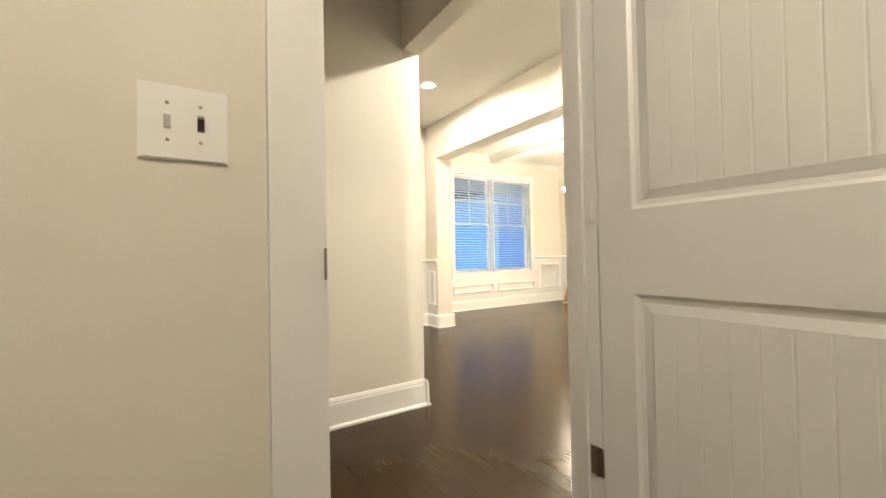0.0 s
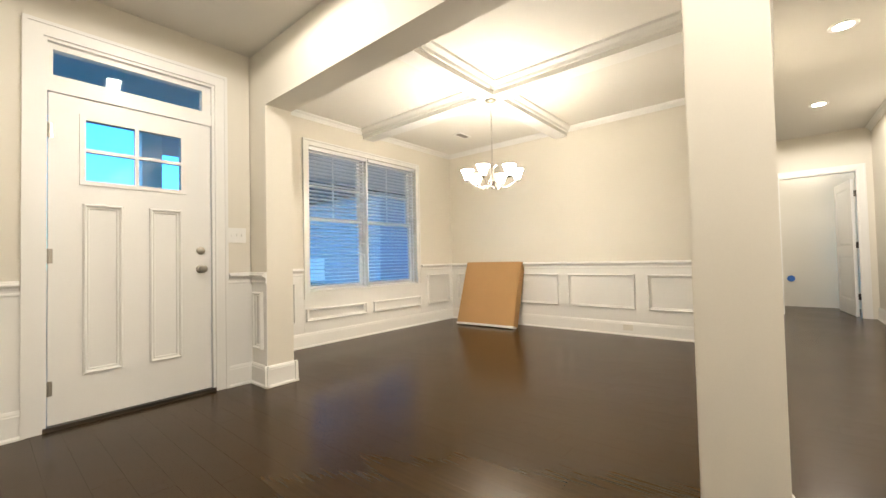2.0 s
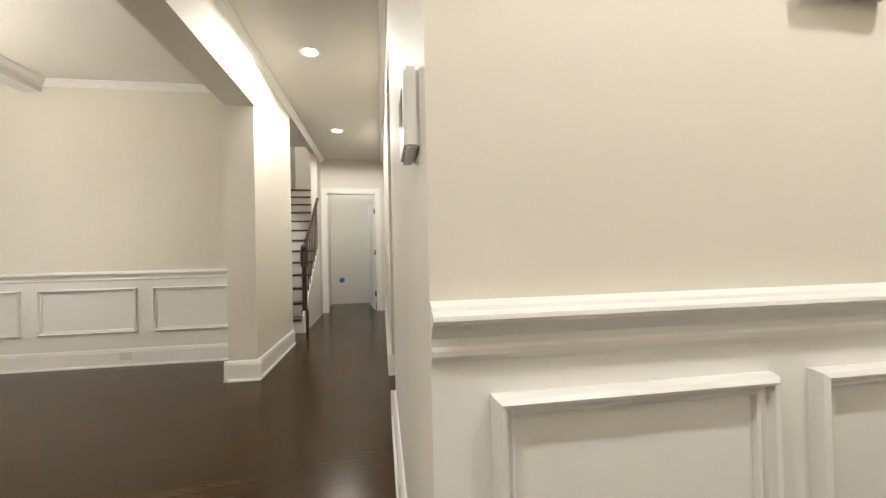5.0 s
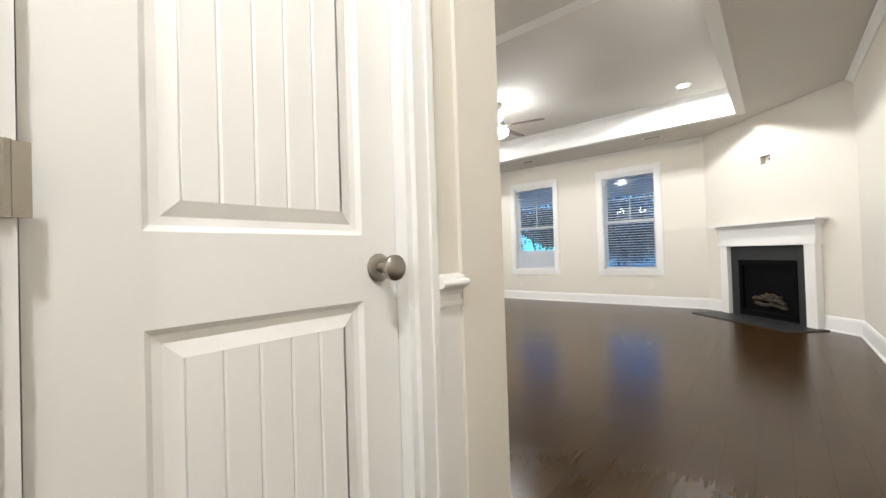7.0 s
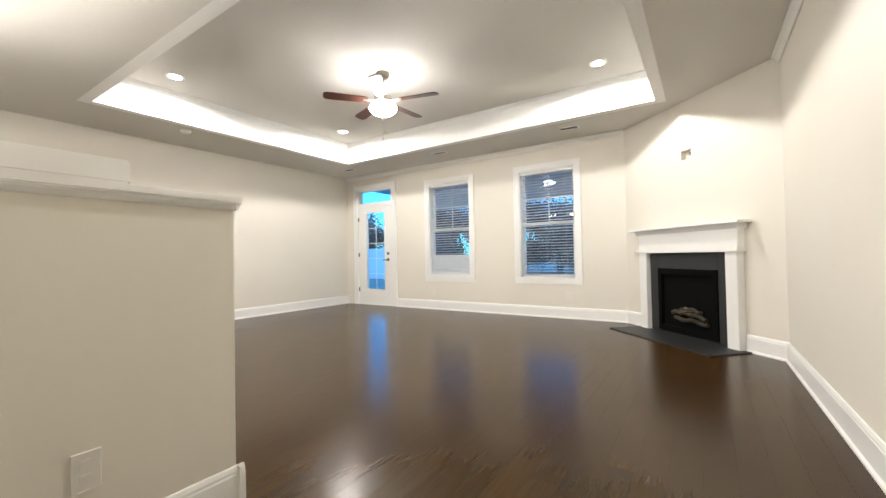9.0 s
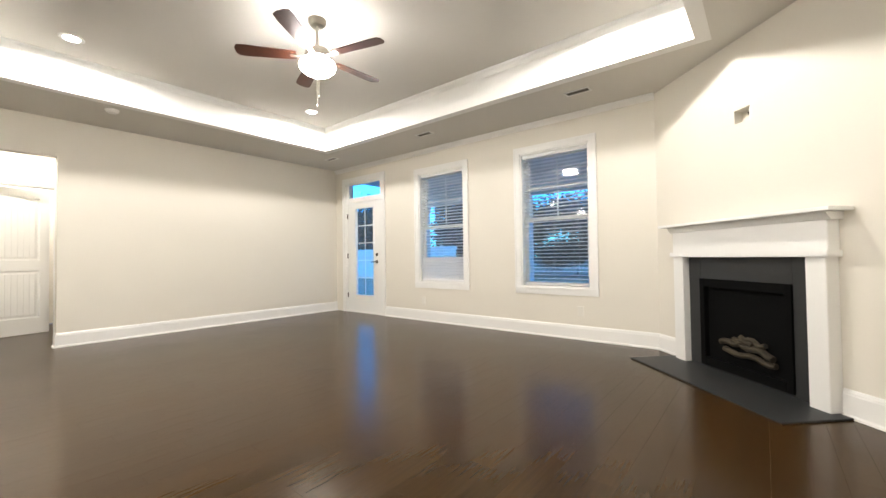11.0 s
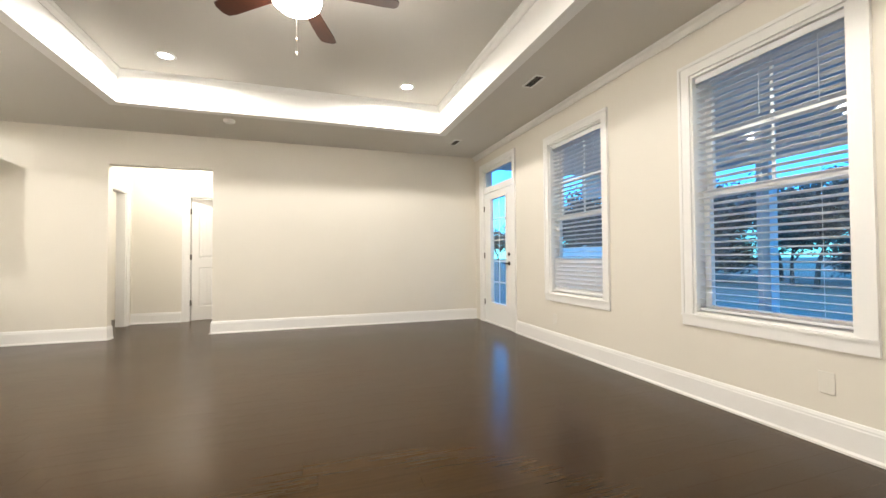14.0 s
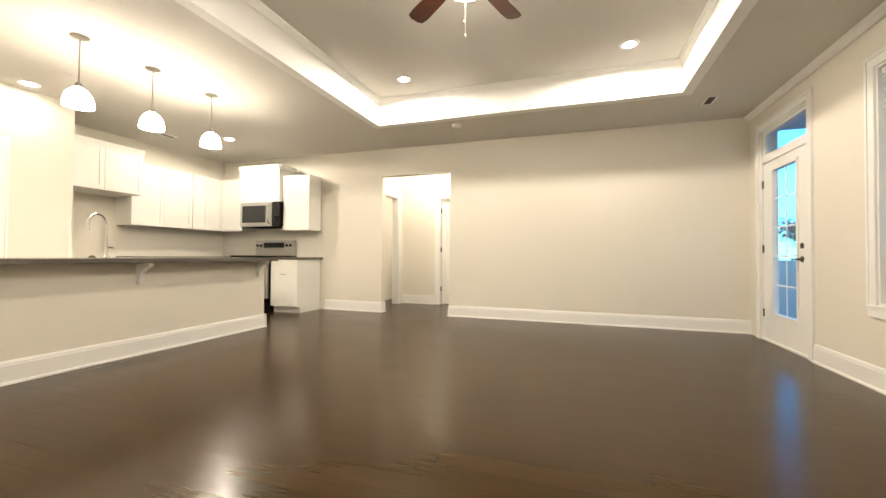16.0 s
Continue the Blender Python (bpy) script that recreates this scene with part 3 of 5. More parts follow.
def panel_leaf(w, h, panels, t=0.035, planked=True, parent=None, name="leaf", groove=0.0032):
    """A door leaf in local x (width) and z, its faces at y=0 and y=t; panels (x0, x1, z0, z1) sunk in both faces."""
    bm = bmesh.new()
    xs = sorted({0, w, *[v for p in panels for v in p[:2]]})
    zs = sorted({0, h, *[v for p in panels for v in p[2:]]})
    for x0, x1 in zip(xs, xs[1:]):
        for z0, z1 in zip(zs, zs[1:]):
            cx, cz = (x0 + x1) / 2, (z0 + z1) / 2
            if not any(p[0] < cx < p[1] and p[2] < cz < p[3] for p in panels):
                bx(bm, x0, 0, z0, x1, t, z1)
    bmesh.ops.remove_doubles(bm, verts=bm.verts, dist=1e-5)
    for p in panels:
        for y0, s in ((0.0, 1), (t, -1)):
            prof = [(0, 0.0), (0.010, 0.009), (0.024, 0.011), (0.030, 0.009), (0.050, 0.003)]
            rings = []
            for ins, dep in prof:
                rings.append([bm.verts.new((x, y0 + s * dep, z)) for x, z in ((p[0] + ins, p[2] + ins), (p[1] - ins, p[2] + ins), (p[1] - ins, p[3] - ins), (p[0] + ins, p[3] - ins))])
            for a, b in zip(rings, rings[1:]):
                for i in range(4):
                    bm.faces.new((a[i], a[(i + 1) % 4], b[(i + 1) % 4], b[i]))
            x0, x1, z0, z1 = p[0] + 0.05, p[1] - 0.05, p[2] + 0.05, p[3] - 0.05
            k = max(1, round((x1 - x0) / 0.062)) if planked else 1
            for i in range(k):
                u0, u1 = x0 + (x1 - x0) * i / k, x0 + (x1 - x0) * (i + 1) / k
                g = 0.004 if planked else 0
                y = y0 + s * 0.003
                yg = y0 + s * (0.003 + groove)
                row = [(u0, yg), (u0 + g, y), (u1 - g, y), (u1, yg)]
                lo = [bm.verts.new((u, yy, z0)) for u, yy in row]
                hi = [bm.verts.new((u, yy, z1)) for u, yy in row]
                for j in range(3):
                    bm.faces.new((lo[j], lo[j + 1], hi[j + 1], hi[j]))
    return part(name, bm, TRIM, parent)


def knob(parent, m, label="brushed nickel round door knob"):
    bm = bmesh.new()
    lathe(bm, [(0.0, 0), (0.033, 0), (0.033, 0.006), (0.028, 0.010), (0.012, 0.012), (0.011, 0.034), (0.020, 0.040), (0.029, 0.052), (0.029, 0.062), (0.022, 0.070), (0.008, 0.073), (0, 0.073)], m, 20)
    return part("door_knob", bm, NICKEL, parent, label, smooth=True)


def hinge(parent, x, y, z, mat=NICKEL, axis="y"):
    bm = bmesh.new()
    lathe(bm, [(0, 0), (0.007, 0), (0.007, 0.09), (0, 0.09)], pose(x, y, z - 0.045), 8)
    if axis == "y":
        bx(bm, x - 0.003, y - 0.022, z - 0.044, x + 0.002, y + 0.022, z + 0.044)
    else:
        bx(bm, x - 0.022, y - 0.003, z - 0.044, x + 0.022, y + 0.002, z + 0.044)
    return part("hinge", bm, mat, parent, smooth=False)


# passage closet door
casing("closet_casing_trim", "x", WX, 1, 1.682, 2.345, 2.04, 0.065)
jamb("x", WX - T, WX, 1.682, 2.345, 2.04)
door = thing("closet_door", "closed white two-panel plank closet door with nickel knob", "door", (WX - 0.04, 2.28, 0), kind="structure")
leaf = panel_leaf(0.622, 2.01, ((0.122, 0.522, 0.22, 0.872), (0.122, 0.522, 1.018, 1.89)), parent=None)
leaf.matrix_basis = pose(WX - 0.075, 1.703, 0.008, 0, 0, 90) @ Matrix.Translation((0, -0.035, 0))
leaf.parent = door
leaf.matrix_parent_inverse = door.matrix_basis.inverted()
knob(door, pose(WX - 0.042, 2.270, 0.952, 0, 90, 0))
for z in (0.22, 1.08, 1.85):
    hinge(door, WX + 0.004, 1.69, z)

# study door, standing open
casing("study_casing_trim", "y", -0.15, 1, SDO[0], SDO[1], 2.04)
casing("study_casing_trim", "y", -0.27, -1, SDO[0], SDO[1], 2.04)
jamb("y", -0.27, -0.15, SDO[0], SDO[1], 2.04)
bm = bmesh.new()
bx(bm, SDO[0] + 0.018, -0.232, 0, SDO[0] + 0.030, -0.195, 2.02)
bx(bm, SDO[1] - 0.030, -0.232, 0, SDO[1] - 0.018, -0.195, 2.02)
structure("door_stop_trim", bm, TRIM, "thin white door stop on the jamb", "trim")
door = thing("study_door", "white two-panel plank door standing open", "door", (-0.40, -0.15, 0), kind="structure")
leaf = panel_leaf(0.81, 2.01, ((0.11, 0.70, 0.22, 0.825), (0.11, 0.70, 1.07, 1.89)), groove=0.0012)
leaf.matrix_basis = pose(-0.385, -0.145, 0.008, 0, 0, 90)
leaf.parent = door
leaf.matrix_parent_inverse = door.matrix_basis.inverted()
for z in (0.30, 1.10, 1.82):
    hinge(door, -0.378, -0.165, z, TRIM if z == 1.10 else NICKEL)
knob(door, pose(-0.385, 0.60, 0.945, 0, 90, 0))
strike = bmesh.new()
bx(strike, SDO[1] - 0.021, -0.19, 0.91, SDO[1] - 0.017, -0.158, 0.975)
bar(strike, (SDO[1] - 0.019, -0.158, 0.912), (SDO[1] - 0.019, -0.158, 0.973), (1, 0, 0), (0, 1, 0), [(-0.002, 0), (0.002, 0), (0.008, 0.014), (0.004, 0.016)])
tagged(part("strike_plate", strike, NICKEL, None, "", False), "curved nickel strike plate on the door jamb", "strike plate")

# vestibule closet door
casing("vestibule_casing_trim", "y", -1.58, 1, VDO[0], VDO[1], 2.04)
jamb("y", -1.70, -1.58, VDO[0], VDO[1], 2.04)
door = thing("vestibule_door", "closed white panelled closet door", "door", (1.07, -1.6, 0), kind="structure")
leaf = panel_leaf(0.705, 2.01, ((0.1, 0.6, 0.22, 0.875), (0.1, 0.6, 1.02, 1.89)))
leaf.matrix_basis = pose(1.427, -1.588, 0.008, 0, 0, 180)
leaf.parent = door
leaf.matrix_parent_inverse = door.matrix_basis.inverted()
for z in (0.30, 1.09, 1.85):
    hinge(door, 0.722, -1.574, z, NICKEL, "x")

# front door with transom
casing("front_casing_trim", "y", FY, 1, FDO[0], FDO[1], 2.39)
jamb("y", FY - 0.16, FY, FDO[0], FDO[1], 2.39)
bm = bmesh.new()
bx(bm, FDO[0] + 0.018, FY - 0.12, 2.065, FDO[1] - 0.018, FY - 0.01, 2.15)
structure("transom_bar_trim", bm, TRIM, "white transom bar over the front door", "trim")
bm = bmesh.new()
bx(bm, FDO[0], FY - 0.16, 0, FDO[1], FY + 0.01, 0.025)
structure("threshold_trim", bm, BRONZE, "dark metal door threshold", "threshold")


def pane(parent, x0, y0, z0, x1, y1, z1):
    bm = bmesh.new()
    bx(bm, x0, y0, z0, x1, y1, z1)
    p = part("pane", bm, GLASS, parent)
    p.visible_shadow = False
    return p


door = thing("front_door", "closed white craftsman front door with four-pane light", "door", (-1.315, FY - 0.03, 0), kind="structure")
DX0, DX1, DYF = -1.766, -0.864, FY - 0.022
LT = (-1.565, -1.035, 1.535, 1.925)
bm = bmesh.new()
hole = [(LT[0], LT[1], LT[2], LT[3])]
sunk = [(-1.57, -1.37, 0.30, 1.385), (-1.225, -1.02, 0.30, 1.385)]
xs = sorted({DX0, DX1, *[v for p in hole + sunk for v in p[:2]]})
zs = sorted({0.028, 2.06, *[v for p in hole + sunk for v in p[2:]]})
for x0, x1 in zip(xs, xs[1:]):
    for z0, z1 in zip(zs, zs[1:]):
        cx, cz = (x0 + x1) / 2, (z0 + z1) / 2
        if not any(p[0] < cx < p[1] and p[2] < cz < p[3] for p in hole + sunk):
            bx(bm, x0, DYF - 0.045, z0, x1, DYF, z1)
for p in sunk:
    bx(bm, p[0], DYF - 0.04, p[2], p[1], DYF - 0.012, p[3])
bmesh.ops.remove_doubles(bm, verts=bm.verts, dist=1e-5)
part("leaf", bm, TRIM, door)
for p in sunk:
    bm = bmesh.new()
    panel_frame(bm, "y", DYF - 0.012, 1, *p)
    part("panel_moulding", bm, TRIM, door)
bm = bmesh.new()
for x0, x1, z0, z1 in ((LT[0] - 0.03, LT[1] + 0.03, LT[3], LT[3] + 0.03), (LT[0] - 0.03, LT[1] + 0.03, LT[2] - 0.03, LT[2]), (LT[0] - 0.03, LT[0], LT[2], LT[3]), (LT[1], LT[1] + 0.03, LT[2], LT[3]),
                       ((LT[0] + LT[1]) / 2 - 0.011, (LT[0] + LT[1]) / 2 + 0.011, LT[2], LT[3]), (LT[0], (LT[0] + LT[1]) / 2 - 0.011, 1.719, 1.741), ((LT[0] + LT[1]) / 2 + 0.011, LT[1], 1.719, 1.741)):
    bx(bm, x0, DYF - 0.03, z0, x1, DYF + 0.012, z1)
part("light_frame", bm, TRIM, door)
pane(door, LT[0], DYF - 0.022, LT[2], LT[1], DYF - 0.018, LT[3])
knob(door, pose(-1.695, DYF, 0.945, -90, 0, 0))
bm = bmesh.new()
lathe(bm, [(0, 0), (0.030, 0), (0.030, 0.008), (0.020, 0.014), (0, 0.016)], pose(-1.695, DYF, 1.085, -90, 0, 0), 18)
part("deadbolt", bm, NICKEL, door, smooth=True)
for z in (0.25, 1.05, 1.82):
    hinge(door, -0.862, FY - 0.012, z, NICKEL, "x")
win = thing("transom_window", "narrow fixed transom window over the front door", "window", (-1.315, FY - 0.1, 2.15), kind="structure")
bm = bmesh.new()
for x0, x1, z0, z1 in ((FDO[0] + 0.018, FDO[1] - 0.018, 2.15, 2.175), (FDO[0] + 0.018, FDO[1] - 0.018, 2.335, 2.372), (FDO[0] + 0.018, FDO[0] + 0.075, 2.175, 2.335), (FDO[1] - 0.045, FDO[1] - 0.018, 2.175, 2.335)):
    bx(bm, x0, FY - 0.09, z0, x1, FY - 0.03, z1)
part("window_frame", bm, TRIM, win)
pane(win, FDO[0] + 0.07, FY - 0.062, 2.17, FDO[1] - 0.04, FY - 0.058, 2.34)


def sash_window(name, x0, x1, z0, z1, y, out, label):
    """A double-hung unit in a wall; out is the way to the outside along y."""
    w = thing(name, label, "window", ((x0 + x1) / 2, y, z0), kind="structure")
    mid = z0 + (z1 - z0) * 0.505
    for s, (lo, hi, dy) in enumerate(((z0, mid + 0.02, 0.0), (mid - 0.02, z1, 0.035))):
        bm = bmesh.new()
        f = 0.045
        ya, yb = y + out * dy, y + out * (dy + 0.032)
        for u0, u1, v0, v1 in ((x0, x0 + f, lo, hi), (x1 - f, x1, lo, hi), (x0 + f, x1 - f, lo, lo + f), (x0 + f, x1 - f, hi - f, hi)):
            bx(bm, u0, ya, v0, u1, yb, v1)
        if s == 1:
            yc = y + out * (dy + 0.012)
            yd = y + out * (dy + 0.022)
            for k in (1,):
                c = x0 + (x1 - x0) * k / 2
                bx(bm, c - 0.009, yc, lo + f, c + 0.009, yd, hi - f)
            c = (lo + hi) / 2
            bx(bm, x0 + f, yc, c - 0.009, x1 - f, yd, c + 0.009)
        part("sash", bm, TRIM, w)
        pane(w, x0 + f, y + out * (dy + 0.015), lo + f, x1 - f, y + out * (dy + 0.019), hi - f)
    return w


def blind(x0, x1, z0, z1, y, tilt, label, pitch=0.0445):
    """A venetian blind hanging from z1 to z0; slats are parts on one mesh."""
    b = thing("venetian_blind", label, "blind", ((x0 + x1) / 2, y, z1), "window blinds")
    bm = bmesh.new()
    bx(bm, x0, y - 0.025, z1 - 0.045, x1, y + 0.025, z1)
    part("head_rail", bm, BLIND, b, bevel=0.003)
    bm = bmesh.new()
    bx(bm, x0 + 0.005, y - 0.024, z0, x1 - 0.005, y + 0.024, z0 + 0.016)
    part("bottom_rail", bm, BLIND, b, bevel=0.003)
    bm = bmesh.new()
    w = (x1 - x0) / 2 - 0.005
    row = [(-0.024, -0.0012), (-0.012, 0.0012), (0, 0.002), (0.012, 0.0012), (0.024, -0.0012)]
    va = [bm.verts.new((-w, a, c)) for a, c in row]
    vb = [bm.verts.new((w, a, c)) for a, c in row]
    va2 = [bm.verts.new((-w, a, c - 0.0022)) for a, c in row]
    vb2 = [bm.verts.new((w, a, c - 0.0022)) for a, c in row]
    for i in range(4):
        bm.faces.new((va[i], va[i + 1], vb[i + 1], vb[i]))
        bm.faces.new((va2[i + 1], va2[i], vb2[i], vb2[i + 1]))
    bm.faces.new((va[0], vb[0], vb2[0], va2[0]))
    bm.faces.new((va[4], va2[4], vb2[4], vb[4]))
    me = mesh_of(bm, "slat", BLIND)
    z = z0 + 0.035
    while z < z1 - 0.05:
        s = new("slat", me)
        s.parent = b
        s.matrix_parent_inverse = b.matrix_basis.inverted()
        s.matrix_basis = pose((x0 + x1) / 2, y, z, tilt(z) + random.uniform(-1.5, 1.5), 0, 0)
        z += pitch
    for cx in (x0 + 0.12, (x0 + x1) / 2, x1 - 0.12):
        bm = bmesh.new()
        tube(bm, [(cx, y - 0.026, z0 + 0.01), (cx, y - 0.026, z1 - 0.03)], 0.0012, 4)
        part("ladder_cord", bm, BLIND, b)
    return b


for nm, W in (("window_1", W1), ("window_2", W2)):
    sash_window(nm, W[0] + 0.018, W[1] - 0.018, W[2] + 0.018, W[3] - 0.018, BY + 0.09, 1, "white double-hung window behind a blind")
    jamb("y", BY, BY + 0.16, W[0], W[1], W[3], W[2])
    casing("window_casing_trim", "y", BY, -1, W[0], W[1], W[3], 0.085, W[2], "white picture-frame window casing", "casing")
blind(W1[0] + 0.022, W1[1] - 0.022, W1[2] + 0.03, W1[3] - 0.02, BY + 0.045, lambda z: -62 if z < 1.0 else -10, "white venetian blind with closed lower slats over the window")
blind(W2[0] + 0.022, W2[1] - 0.022, W2[2] + 0.03, W2[3] - 0.02, BY + 0.045, lambda z: -10, "white venetian blind with open slats over the window")
DM = -3.955
for x0, x1, nm in ((DW[0], DM - 0.012, "window_3"), (DM + 0.012, DW[1], "window_4")):
    sash_window(nm, x0 + 0.018, x1 - 0.018, DW[2] + 0.018, DW[3] - 0.018, DFY - 0.09, -1, "white double-hung window of the dining room pair")
    jamb("y", DFY - 0.16, DFY - 0.056, x0, x1, DW[3], DW[2])
    blind(x0 + 0.006, x1 - 0.006, DW[2] + 0.004, DW[3] - 0.004, DFY - 0.022, lambda z: 12, "white venetian blind with open slats in the dining room")
bm = bmesh.new()
bx(bm, DM - 0.011, DFY - 0.15, DW[2], DM + 0.011, DFY - 0.004, DW[3])
structure("window_mullion_trim", bm, TRIM, "white mullion between the paired windows", "mullion")
casing("window_casing_trim", "y", DFY, 1, DW[0], DW[1], DW[3], 0.075, DW[2], "white picture-frame window casing", "casing")

# back door with transom
bm = bmesh.new()
bx(bm, BD[0] + 0.019, BY - 0.004, 0, BD[1] - 0.019, BY + 0.15, 0.022)
structure("back_threshold_trim", bm, TRIM, "white painted threshold under the back door", "threshold", bevel=0.003)
casing("back_casing_trim", "y", BY, -1, BD[0], BD[1], 2.40, 0.085)
jamb("y", BY, BY + 0.16, BD[0], BD[1], 2.40)
bm = bmesh.new()
bx(bm, BD[0] + 0.018, BY + 0.01, 2.02, BD[1] - 0.018, BY + 0.12, 2.085)
structure("transom_bar_trim", bm, TRIM, "white transom bar over the back door", "trim")
door = thing("back_door", "white glazed back door with ten-pane grille and lever", "door", (-7.06, BY + 0.03, 0), kind="structure")
GX = (-7.265, -6.775, 0.325, 1.90)
bm = bmesh.new()
Y0, Y1 = BY + 0.02, BY + 0.065
for x0, x1, z0, z1 in ((BD[0] + 0.022, GX[0], 0.02, 2.015), (GX[1], BD[1] - 0.022, 0.02, 2.015), (GX[0], GX[1], 0.02, GX[2]), (GX[0], GX[1], GX[3], 2.015)):
    bx(bm, x0, Y0, z0, x1, Y1, z1)
bmesh.ops.remove_doubles(bm, verts=bm.verts, dist=1e-5)
part("leaf", bm, TRIM, door)
bm = bmesh.new()
for x0, x1, z0, z1 in ((GX[0] - 0.028, GX[1] + 0.028, GX[3], GX[3] + 0.028), (GX[0] - 0.028, GX[1] + 0.028, GX[2] - 0.028, GX[2]), (GX[0] - 0.028, GX[0], GX[2], GX[3]), (GX[1], GX[1] + 0.028, GX[2], GX[3])):
    bx(bm, x0, Y0 - 0.012, z0, x1, Y0 - 0.0005, z1)
cx = (GX[0] + GX[1]) / 2
bx(bm, cx - 0.008, Y0 + 0.012, GX[2], cx + 0.008, Y0 + 0.018, GX[3])
for k in range(1, 5):
    z = GX[2] + (GX[3] - GX[2]) * k / 5
    bx(bm, GX[0], Y0 + 0.011, z - 0.008, GX[1], Y0 + 0.019, z + 0.008)
part("light_frame", bm, TRIM, door)
pane(door, GX[0], Y0 + 0.022, GX[2], GX[1], Y0 + 0.026, GX[3])
bm = bmesh.new()
lathe(bm, [(0, 0), (0.030, 0), (0.030, 0.007), (0.012, 0.010), (0.010, 0.045), (0, 0.045)], pose(-6.685, Y0, 0.925, 90, 0, 0), 16)
tube(bm, [(-6.685, Y0 - 0.04, 0.925), (-6.725, Y0 - 0.045, 0.925), (-6.785, Y0 - 0.042, 0.923)], 0.009)
part("lever_handle", bm, BRONZE, door, "dark bronze lever handle", smooth=True)
bm = bmesh.new()
lathe(bm, [(0, 0), (0.028, 0), (0.028, 0.008), (0.018, 0.014), (0, 0.016)], pose(-6.685, Y0, 1.055, 90, 0, 0), 16)
part("deadbolt", bm, BRONZE, door, smooth=True)
for z in (0.31, 1.04, 1.78):
    hinge(door, BD[0] + 0.02, Y0 - 0.006, z, BRONZE, "x")
win = thing("transom_window", "narrow fixed transom window over the back door", "window", (-7.06, BY + 0.05, 2.085), kind="structure")
bm = bmesh.new()
for x0, x1, z0, z1 in ((BD[0] + 0.018, BD[1] - 0.018, 2.085, 2.115), (BD[0] + 0.018, BD[1] - 0.018, 2.35, 2.382), (BD[0] + 0.018, BD[0] + 0.07, 2.115, 2.35), (BD[1] - 0.07, BD[1] - 0.018, 2.115, 2.35)):
    bx(bm, x0, BY + 0.02, z0, x1, BY + 0.07, z1)
part("window_frame", bm, TRIM, win)
pane(win, BD[0] + 0.06, BY + 0.042, 2.11, BD[1] - 0.06, BY + 0.046, 2.36)

# bedroom hall doors
casing("bedroom_casing_trim", "x", -9.15, 1, 4.48, 5.25, 2.05)
jamb("x", -9.27, -9.15, 4.48, 5.25, 2.05)
door = thing("bedroom_door", "white panel door standing slightly ajar in the hall", "door", (-9.2, 4.5, 0), kind="structure")
leaf = panel_leaf(0.72, 2.01, ((0.1, 0.62, 0.22, 0.875), (0.1, 0.62, 1.02, 1.89)))
leaf.matrix_basis = pose(-9.215, 4.505, 0.008, 0, 0, 104)
leaf.parent = door
leaf.matrix_parent_inverse = door.matrix_basis.inverted()
for z in (0.3, 1.05, 1.8):
    hinge(door, -9.16, 4.50, z, BRONZE)
casing("bath_casing_trim", "y", 3.70, 1, -8.95, -8.2, 2.05)
jamb("y", 3.58, 3.70, -8.95, -8.2, 2.05)
casing("utility_casing_trim", "x", -8.73, 1, HDO[0], HDO[1], 2.13, 0.08)
jamb("x", -8.85, -8.73, HDO[0], HDO[1], 2.13)
door = thing("utility_door", "white panel door standing open at the hall end", "door", (-8.85, 0.215, 0), kind="structure")
leaf = panel_leaf(0.82, 2.01, ((0.1, 0.72, 0.22, 0.875), (0.1, 0.72, 1.02, 1.89)))
leaf.matrix_basis = pose(-8.86, 0.20, 0.008, 0, 0, 187)
leaf.parent = door
leaf.matrix_parent_inverse = door.matrix_basis.inverted()
for z in (0.3, 1.05, 1.8):
    hinge(door, -8.80, 0.212, z, BRONZE)

# ---- fixtures ----
def downlight(x, y, z, watts=CAN_W):
    # The label also goes on the unseen lamps added further down
    d = thing("recessed_downlight", "lit white recessed ceiling downlight", "downlight", (x, y, z), "recessed downlights")
    bm = bmesh.new()
    lathe(bm, [(0.062, 0.0), (0.062, -0.006), (0.085, -0.009), (0.092, -0.004), (0.092, 0.0)], pose(x, y, z), 28)
    part("trim_ring", bm, WHITE_PLASTIC, d, smooth=True)
    bm = bmesh.new()
    lathe(bm, [(0, -0.003), (0.060, -0.003), (0.060, -0.001), (0, -0.001)], pose(x, y, z), 28)
    part("lens", bm, CAN_GLOW, d)
    downlight_lamp(x, y, z - 0.055, watts)
    return d


for x, y in ((-6.26, 5.02), (-6.24, 7.46), (-2.29, 7.49), (-2.29, 5.03)):
    downlight(x, y, TZ, CAN_W * 0.36)
downlight(-1.40, -2.84, H, CAN_W * 0.15)
for x, y in ((-4.92, -0.24), (-7.04, -0.25)):
    downlight(x, y, H, CAN_W * 0.36)
downlight(-4.46, 1.60, HL, CAN_W * 0.03)
downlight(-6.60, 1.97, HL, CAN_W * 0.3)
downlight(-1.38, 1.45, HL, CAN_W * 0.38)
downlight(-1.35, -0.50, H, CAN_W * 0.36)
# Unseen lamps, added to brighten the bedroom hall, study, bedroom, utility room and stairwell
downlight(-8.5, 4.55, HL, CAN_W * 0.3)
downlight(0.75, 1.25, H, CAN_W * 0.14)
downlight(-9.6, 5.0, HL, CAN_W * 0.5)
downlight(-9.5, -0.2, H, CAN_W * 0.07)
downlight(-9.5, -1.35, 4.6, CAN_W * 0.6)


